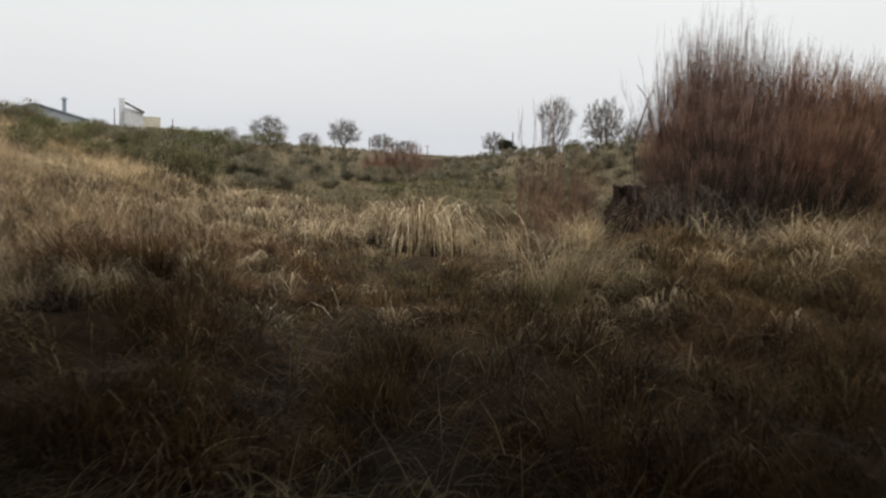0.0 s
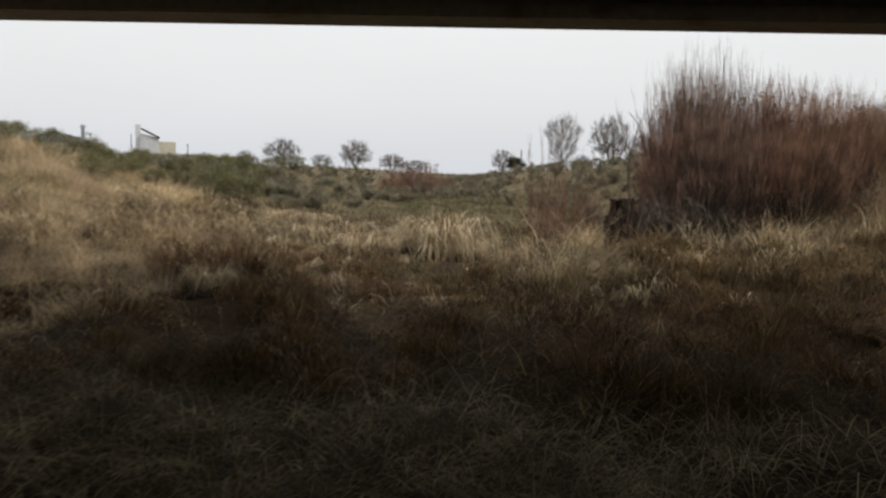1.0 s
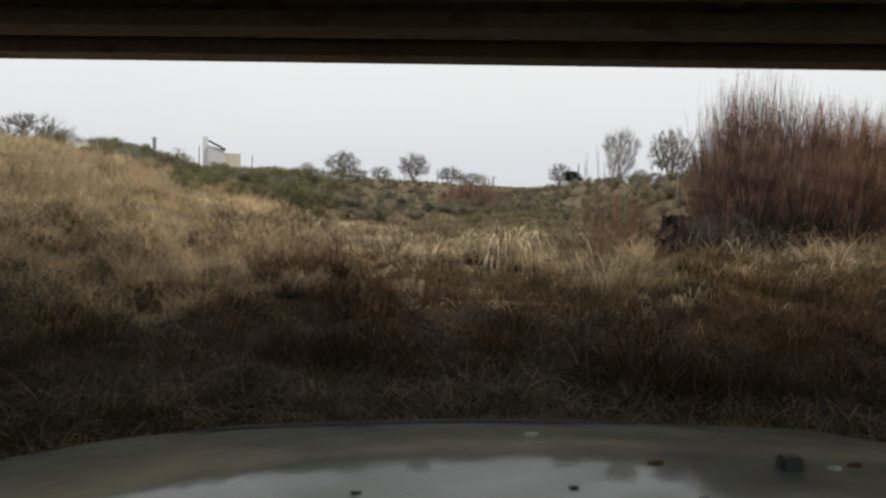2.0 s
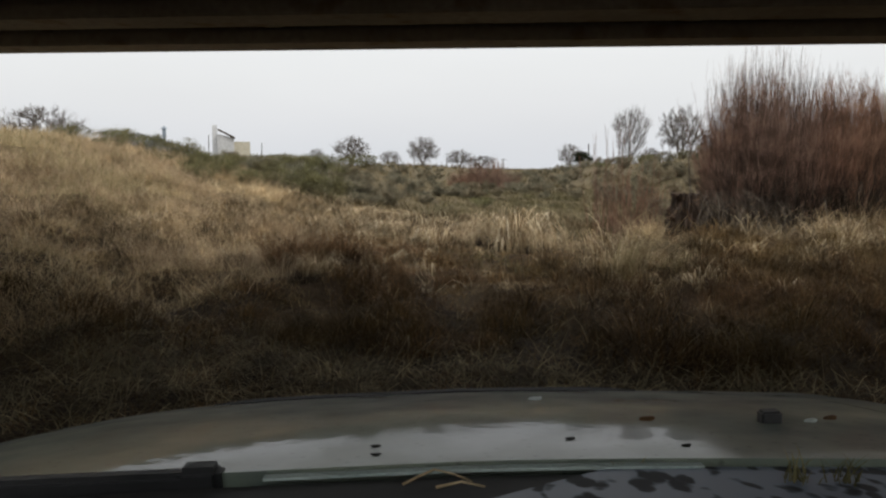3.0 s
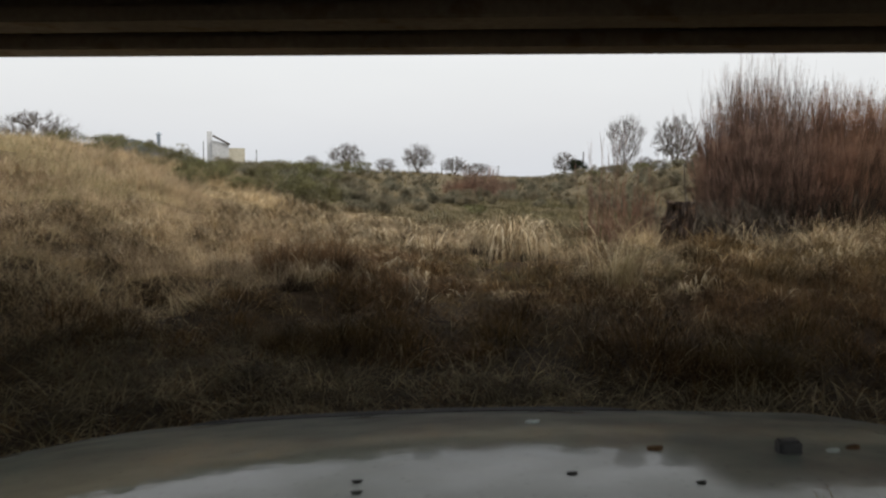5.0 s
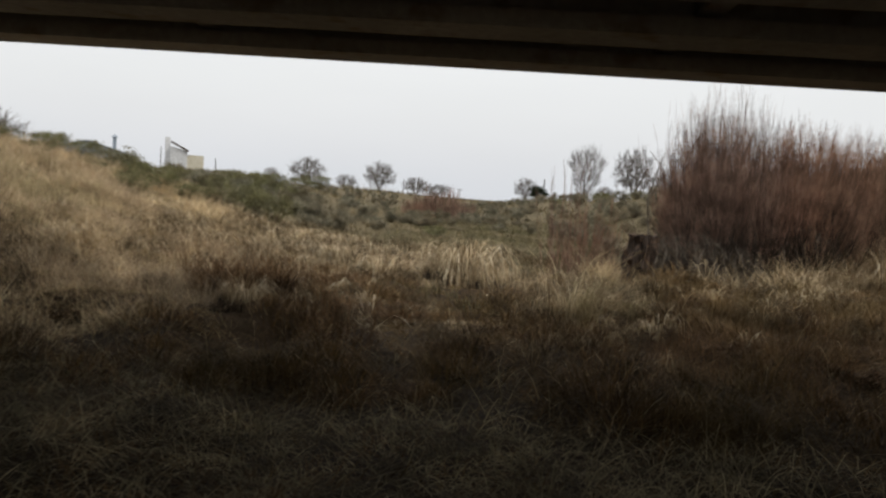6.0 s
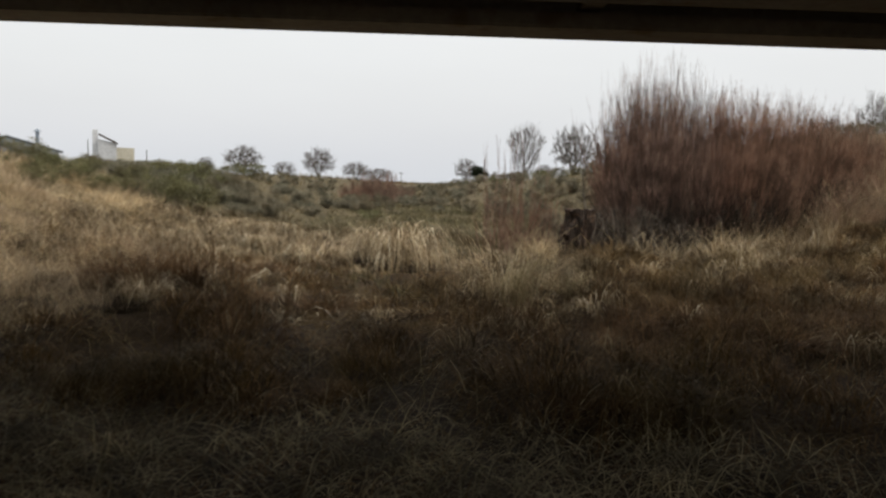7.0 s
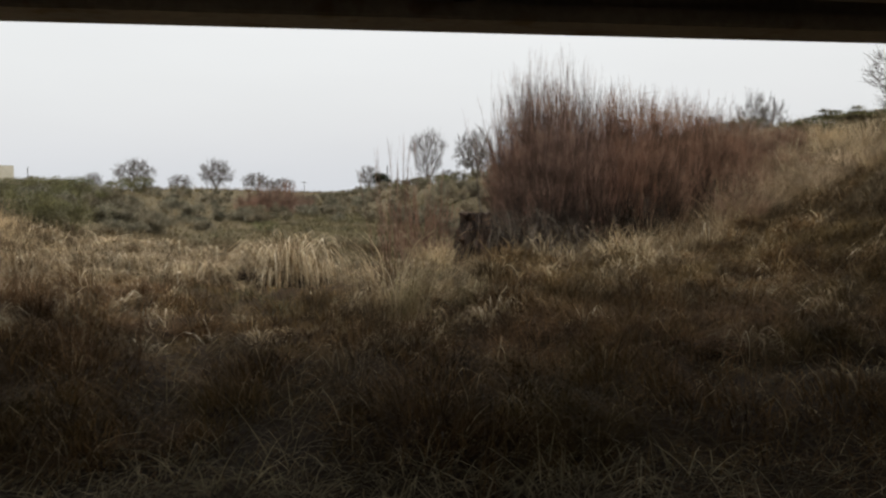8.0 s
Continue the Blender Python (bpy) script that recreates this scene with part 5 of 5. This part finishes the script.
def stray_branch():
    """A crooked bare branch that stands apart at the edge of the willows."""
    x, y = 2.95, 14.2
    b = thing("dead_branch", "crooked bare grey-brown branch standing at the edge of the willows", "branch", (x, y, float(land(x, y))), 0)
    main = np.array([(0, 0, -0.05), (-0.06, 0, 0.7), (-0.16, 0, 1.3), (-0.2, 0, 1.75), (-0.12, -0.05, 2.15), (-0.02, -0.08, 2.5), (0.06, -0.1, 2.72)])
    new("stem", mesh_of("stem", *tubes(main[None], np.array([[0.022, 0.019, 0.016, 0.014, 0.011, 0.009, 0.005]]), 5), M_DEADWOOD)).parent = b
    g = np.random.default_rng(86)
    for k in range(9):
        p = main[2 + k % 4]
        d = np.array([g.normal(0, 0.15), g.normal(0, 0.1), 0.25])
        row = np.stack([p, p + d * 0.6 + (g.normal(0, 0.02), 0, 0), p + d])
        new("twig", mesh_of("twig", *tubes(row[None], np.array([[0.007, 0.005, 0.003]]), 4), M_DEADWOOD)).parent = b


stray_branch()
for seed, x, y, turn, count in ((82, 3.25, 13.9, -10, 120), (83, 3.8, 13.8, 10, 110), (84, 4.5, 14.0, 20, 70), (85, 5.6, 14.5, -10, 40)):
    fallen_branches(seed, x, y, turn, count)


# ---- distant grain works and poles ----
def at_land(x, y):
    return (x, y, float(land(x, y)))


def grain_works():
    w = thing("grain_building", "pale beige and white grain works with a narrow tower", "building", at_land(-79.6, 168), 25)
    bm = bmesh.new()
    part("wall", box(bm, 0.02, 3.7, -3, 3, -0.5, 6.3, 0.05), M_BEIGE, w)
    bm = bmesh.new()
    box(bm, -3.8, 0.0, -3, 3, -0.5, 7.6)
    for v in bm.verts:
        if v.co.z > 5:
            v.co.z += 0.45 - 0.24 * (v.co.x + 3.8)
    part("annex", bm, M_WHITE, w, "white annex with a sloping top")
    bm = bmesh.new()
    part("tower", box(bm, -5.0, -3.85, -1, 1, -0.5, 10.2, 0.03), M_WHITE, w, "narrow white elevator leg")
    bm = bmesh.new()
    box(bm, -2.2, 2.2, -0.3, 0.3, -0.22, 0.22)
    bmesh.ops.transform(bm, verts=bm.verts, matrix=pose(-1.7, -3.3, 8.1, 0, 27, 0))
    part("spout", bm, M_POLE, w, "dark sloping spout")
    b = thing("metal_shed", "gabled shed with a blue-grey metal roof", "shed", at_land(-87.5, 140), 31)
    bm = bmesh.new()
    outline = ((-8.5, -0.5), (8.5, -0.5), (8.5, 4.1), (0.0, 6.45), (-8.5, 4.1))
    front = [bm.verts.new((x, -6, z)) for x, z in outline]
    rear = [bm.verts.new((x, 6, z)) for x, z in outline]
    bm.faces.new(front), bm.faces.new(rear[::-1])
    for i in range(5):
        bm.faces.new((front[i], rear[i], rear[(i + 1) % 5], front[(i + 1) % 5]))
    bmesh.ops.recalc_face_normals(bm, faces=bm.faces)
    part("wall", bm, M_BLUE, b)
    for side in (-1, 1):
        bm = bmesh.new()
        box(bm, -4.9, 4.9, -6.4, 6.4, -0.08, 0.08)
        bmesh.ops.transform(bm, verts=bm.verts, matrix=pose(side * 4.55, 0, 5.36, 0, side * 15.5, 0))
        part("roof", bm, M_BLUE, b)
    bm = bmesh.new()
    cylinder(bm, 0.35, 0.35, 4.6, 7.9, 12, (5.0, 0))
    cylinder(bm, 0.75, 0.1, 7.9, 8.5, 12, (5.0, 0))
    part("vent", bm, M_BLUE, b, "blue-grey roof vent")


grain_works()


def utility_pole(x, y, height, arm=True):
    p = thing("utility_pole", "dark wooden utility pole", "pole", at_land(x, y), 20, "utility poles")
    bm = bmesh.new()
    cylinder(bm, 0.11, 0.08, -0.3, height, 8)
    part("shaft", bm, M_POLE, p)
    if arm:
        bm = bmesh.new()
        part("crossarm", box(bm, -1.0, 1.0, -0.06, 0.06, height - 0.6, height - 0.45), M_POLE, p)


for x, y, h, a in ((-78.06, 152, 7.2, False), (-65.7, 152, 5.4, False), (3.3, 112, 3.4, False), (-32.5, 200, 4.6, False), (-22, 260, 4.0, True)):
    utility_pole(x, y, h, a)


# ---- the truck ----
TRUCK_POSE = pose(0.264, -2.375, -0.008, 0, -2.9, 10.0)


def hood_height(x, y):
    """Top of the truck's hood over its own ground."""
    s = np.clip((np.asarray(y, float) - 1.0) / 0.923, 0, 1.3)
    drop = 0.4043 + 0.923 * (0.1173 * s + 0.1546 / 1.84 * s ** 1.84) + 2.5 * np.clip(s - 1.05, 0, 1) ** 2
    a = np.abs(x) / 0.9
    return 1.63 - drop - np.where(np.asarray(x) < 0, 0.033 * a ** 4.0, 0.0417 * a ** 1.45)


def side_panel(x0, x1, wheel_y):
    """Flank of a fender: follows the hood above and the wheel arch below."""
    bm = bmesh.new()
    ys = np.linspace(0.74, 2.19, 40)
    top = hood_height(0.97, ys) - 0.05
    low = np.where(np.abs(ys - wheel_y) < 0.47, 0.4 + np.sqrt(np.clip(0.47 ** 2 - (ys - wheel_y) ** 2, 0, 1)), 0.44)
    rows = [[bm.verts.new((x, y, z)) for x, z in ((x0, lo), (x0, hi), (x1, hi), (x1, lo))] for y, lo, hi in zip(ys, np.minimum(low, top - 0.02), top)]
    for a, b in zip(rows, rows[1:]):
        for i in range(4):
            bm.faces.new((a[i], a[(i + 1) % 4], b[(i + 1) % 4], b[i]))
    bm.faces.new(rows[0][::-1]), bm.faces.new(rows[-1])
    bmesh.ops.recalc_face_normals(bm, faces=bm.faces)
    return bm


def grid_part(name, xs, ys, zf, mat, parent, thick=0.02, label="", skew=0.0):
    """A curved sheet with thickness."""
    gx, gy = np.meshgrid(xs, ys)
    gx = gx + skew * (gy - ys[0]) * (xs[-1] - gx) / (xs[-1] - xs[0])
    gz = zf(gx, gy)
    top = np.stack([gx, gy, gz], -1).reshape(-1, 3)
    nx, ny = len(xs), len(ys)
    n = nx * ny
    i = (np.arange(ny - 1)[:, None] * nx + np.arange(nx - 1)[None]).reshape(-1, 1)
    q = i + np.array([[0, 1, nx + 1, nx]])
    rim = np.concatenate([np.arange(nx), np.arange(1, ny) * nx + nx - 1, (ny - 1) * nx + np.arange(nx - 2, -1, -1), np.arange(ny - 2, 0, -1) * nx])
    nxt = np.roll(rim, -1)
    edge = np.arange(len(rim)) + 2 * n
    sides = np.stack([edge, rim + n, nxt + n, np.roll(edge, -1)], 1)
    verts = np.concatenate([top, top - np.array([0, 0, thick]), top[rim]])
    me = mesh_of(name, verts, np.concatenate([q, q[:, ::-1] + n, sides]), np.zeros((0, 3), int), mat)
    ob = new(name, me)
    ob.parent = parent
    me.polygons.foreach_set("use_smooth", np.concatenate([np.ones(len(q)), np.zeros(len(q) + len(sides))]).astype(bool))
    return tagged(ob, label)


def wheel(parent, x, y):
    bm = bmesh.new()
    bmesh.ops.create_circle(bm, segments=12, radius=0.11)
    for v in bm.verts:
        v.co = (0, v.co.x + 0.29, v.co.y)
        v.co.z *= 1.05
    turn = bmesh.ops.spin(bm, geom=bm.verts[:] + bm.edges[:], cent=(0, 0, 0), axis=(0, 0, 1), angle=2 * math.pi, steps=28)
    bmesh.ops.remove_doubles(bm, verts=bm.verts, dist=0.0005)
    w = part("wheel", bm, M_RUBBER, parent, "black tyre on a dull rim")
    smooth(w)
    w.matrix_basis = pose(x, y, 0.4, 0, 90, 0)
    bm = bmesh.new()
    cylinder(bm, 0.2, 0.2, -0.07, 0.07, 20)
    part("rim", bm, M_RIM, w)


def truck():
    t = thing("pickup_truck", "dusty wet grey pickup truck parked under the bridge", "truck")
    t.matrix_world = TRUCK_POSE
    ys = np.concatenate([np.linspace(1.0, 1.95, 32), np.linspace(1.975, 2.2, 10)])
    grid_part("hood", np.linspace(-0.86, 0.86, 37), ys, hood_height, M_PAINT, t, 0.025, "glossy grey hood with dust and rain specks")
    for s in (-1, 1):
        fender = grid_part("fender", np.sort(s * np.linspace(0.864, 1.02, 9)), np.concatenate([np.linspace(0.72, 1.0, 8), ys[1:]]),
                           lambda x, y: hood_height(x, y) - 4.0 * np.clip(np.abs(x) - 0.97, 0, 1) ** 1.5, M_PAINT, t, 0.03)
        x0, x1 = sorted((s * 0.95, s * 1.015))
        part("fender_panel", side_panel(x0, x1, 1.48), M_PAINT, t)
        bm = bmesh.new()
        part("door", box(bm, x0, x1, -0.5, 0.72, 0.42, 1.16, 0.02), M_PAINT, t)
        bm = bmesh.new()
        part("bed_side", box(bm, x0, x1, -2.6, -0.53, 0.8, 1.14, 0.02), M_PAINT, t)
        bm = bmesh.new()
        cylinder(bm, 0.045, 0.045, 0, 1.0, 8)
        bmesh.ops.transform(bm, verts=bm.verts, matrix=pose(s * 0.86, 0.66, 1.16, 40, s * -12, 0) @ Matrix.Diagonal((1, 1, 0.82, 1)))
        part("windscreen_pillar", bm, M_PAINT, t)
        bm = bmesh.new()
        cylinder(bm, 0.05, 0.05, 1.12, 1.8, 8, (s * 0.76, -0.52))
        part("rear_pillar", bm, M_PAINT, t)
        wheel(t, s * 0.82, 1.48)
        wheel(t, s * 0.82, -1.6)
    bm = bmesh.new()
    part("roof", box(bm, -0.78, 0.78, -0.6, 0.2, 1.8, 1.86, 0.025), M_PAINT, t)
    bm = bmesh.new()
    part("cab_back", box(bm, -0.9, 0.9, -0.57, -0.51, 0.5, 1.16, 0.01), M_PAINT, t)
    # dark shield along the front of the hood
    xs = np.linspace(-0.615, 0.515, 36)
    grid_part("bug_shield", xs, np.linspace(1.93, 2.04, 5), lambda x, y: hood_height(x, y) + 0.003 + 0.013 * np.clip((y - 1.93) / 0.11, 0, 1) * np.clip(8 * np.minimum(x + 0.615, 0.515 - x), 0, 1) ** 0.5, M_SHIELD, t, 0.004, "dark bug shield")
    # seal strip; its pale colour is the highlight along the hood's rear lip
    grid_part("hood_seal", np.linspace(-0.25, 0.36, 30), np.linspace(0.979, 0.993, 3), lambda x, y: hood_height(x, 1.0) - 0.003 + 0.0 * y, M_GLINT, t, 0.004, "seal strip with its edge highlight painted pale grey-green")
    # cowl between the hood and the windscreen opening
    grid_part("cowl", np.linspace(-0.84, 0.84, 24), np.linspace(0.66, 0.972, 8), lambda x, y: hood_height(x, 1.0) - 0.010 + 0.19 * (0.972 - y), M_SHIELD, t, 0.03, "wet black cowl panel")
    grid_part("cowl_cover", np.linspace(-0.1, 0.84, 24), np.linspace(0.70, 0.990, 8), lambda x, y: hood_height(x, 1.0) - 0.005 + 0.19 * (0.972 - y), M_COWL, t, 0.004, "cowl cover with the sky's reflection painted blue-grey, spotted with rain", 1.14)
    bm = bmesh.new()
    box(bm, -0.84, -0.32, 0.99, 1.022, 1.19, 1.229, 0.008)
    box(bm, -0.375, -0.312, 0.984, 1.026, 1.189, 1.237, 0.01)
    part("wiper", bm, M_PLASTIC, t, "black wiper blade")
    z = float(hood_height(0.578, 1.275))
    bm = bmesh.new()
    box(bm, 0.556, 0.592, 1.242, 1.268, z - 0.012, z + 0.026, 0.004)
    box(bm, 0.563, 0.585, 1.266, 1.284, z - 0.014, z + 0.014, 0.004)
    part("washer_nozzle", bm, M_PLASTIC, t, "small black washer nozzle")
    bm = bmesh.new()
    part("chassis", box(bm, -0.72, 0.72, -2.5, 2.1, 0.36, 0.5, 0.03), M_PLASTIC, t)
    bm = bmesh.new()
    part("bed_floor", box(bm, -0.92, 0.92, -2.56, -0.6, 0.72, 0.78), M_PLASTIC, t)
    bm = bmesh.new()
    part("grille", box(bm, -0.9, 0.9, 2.17, 2.23, 0.5, 0.70, 0.02), M_PLASTIC, t)
    bm = bmesh.new()
    part("bumper", box(bm, -0.96, 0.96, 2.2, 2.34, 0.36, 0.54, 0.04), M_RIM, t)
    bm = bmesh.new()
    part("tailgate", box(bm, -0.92, 0.92, -2.63, -2.57, 0.55, 1.12, 0.02), M_PAINT, t)
    return t


truck()


def on_truck(name, mesh, label, category, x, y, z, turn):
    ob = tagged(new(name, mesh), label, category)
    ob.matrix_world = TRUCK_POSE @ pose(x, y, z, 0, 0, turn)
    return ob


def cowl_top(x, y):
    return float(hood_height(x, 1.0)) - 0.004 + 0.19 * (0.972 - y)


def straw_on_cowl(points, label):
    """A bent stalk caught by the cowl."""
    path = np.array([(x, y, cowl_top(x, y) + z) for x, y, z in points])
    x0 = path[0].copy()
    me = mesh_of("straw_stalk", *tubes((path - x0)[None], np.linspace(0.0024, 0.0014, len(points))[None], 4), M_STRAW)
    on_truck("straw_stalk", me, label, "straw", *x0, 0)


def leaf_or_glint(x, y, size, mat, label):
    """A curled scrap on the wet hood: a stuck leaf, or in pale colour a painted highlight."""
    bm = bmesh.new()
    bmesh.ops.create_uvsphere(bm, u_segments=10, v_segments=6, radius=size)
    for v in bm.verts:
        v.co.z = v.co.z * 0.18 + 0.3 * size * abs(noise.noise(v.co * 60))
        v.co.y *= 0.65
        v.co.x *= 1 + 0.4 * noise.noise(v.co * 90 + Vector((x, y, 0)))
    me = bpy.data.meshes.new("leaf_or_glint")
    bm.to_mesh(me)
    bm.free()
    me.materials.append(mat)
    on_truck("leaf_or_glint", me, label, "leaf", x, y, float(hood_height(x, y)) + 0.001, 40 * x)


def grass_on_cowl(seed, x, y, count, length, label):
    g = np.random.default_rng(seed)
    base = np.stack([g.normal(0, 0.012, count), g.normal(0, 0.008, count), np.zeros(count)], 1)
    t0 = np.abs(g.normal(0.2, 0.3, count))
    me = mesh_of("grass_sprig", *blades(base, g.uniform(0, 6.28, count), t0, t0 + 0.7, g.uniform(0.5, 1.0, count) * length, g.uniform(0.0015, 0.004, count), 4, g), M_OLIVE)
    on_truck("grass_sprig", me, label, "grass", x, y, cowl_top(x, y) - 0.002, 0)


straw_on_cowl([(-0.052, 0.905, 0.004), (-0.03, 0.945, 0.005), (-0.013, 0.968, 0.007), (0.012, 0.94, 0.006), (0.035, 0.905, 0.004)], "bent straw stalk lying on the wet cowl")
straw_on_cowl([(-0.01, 0.88, 0.004), (0.022, 0.895, 0.006), (0.05, 0.875, 0.004)], "short straw stalk lying on the wet cowl")
leaf_or_glint(0.364, 1.278, 0.016, M_RUSSET, "small reddish-brown leaf stuck to the dusty hood")
for x, y in ((-0.106, 1.109), (-0.101, 1.056), (0.199, 1.119), (0.365, 1.069)):
    leaf_or_glint(x, y, 0.008, M_RUBBER, "dark wet leaf scrap on the hood")
leaf_or_glint(0.705, 1.30, 0.015, M_RUSSET, "small reddish-brown leaf stuck to the dusty hood")
# Two pale slivers stand in for tiny highlights on the hood.
for x, y, size in ((0.655, 1.27, 0.014), (0.205, 1.60, 0.017)):
    leaf_or_glint(x, y, size, M_GLINT, "pale sliver added as a tiny highlight on the dusty hood")
grass_on_cowl(91, 0.449, 0.90, 26, 0.05, "green grass sprigs caught at the cowl")
grass_on_cowl(92, 0.515, 0.90, 22, 0.055, "green grass sprigs caught at the cowl")
grass_on_cowl(93, 0.262, 0.985, 3, 0.03, "thin green sprig standing at the hood's rear edge")
grass_on_cowl(94, 0.235, 0.985, 4, 0.02, "thin green sprig standing at the hood's rear edge")
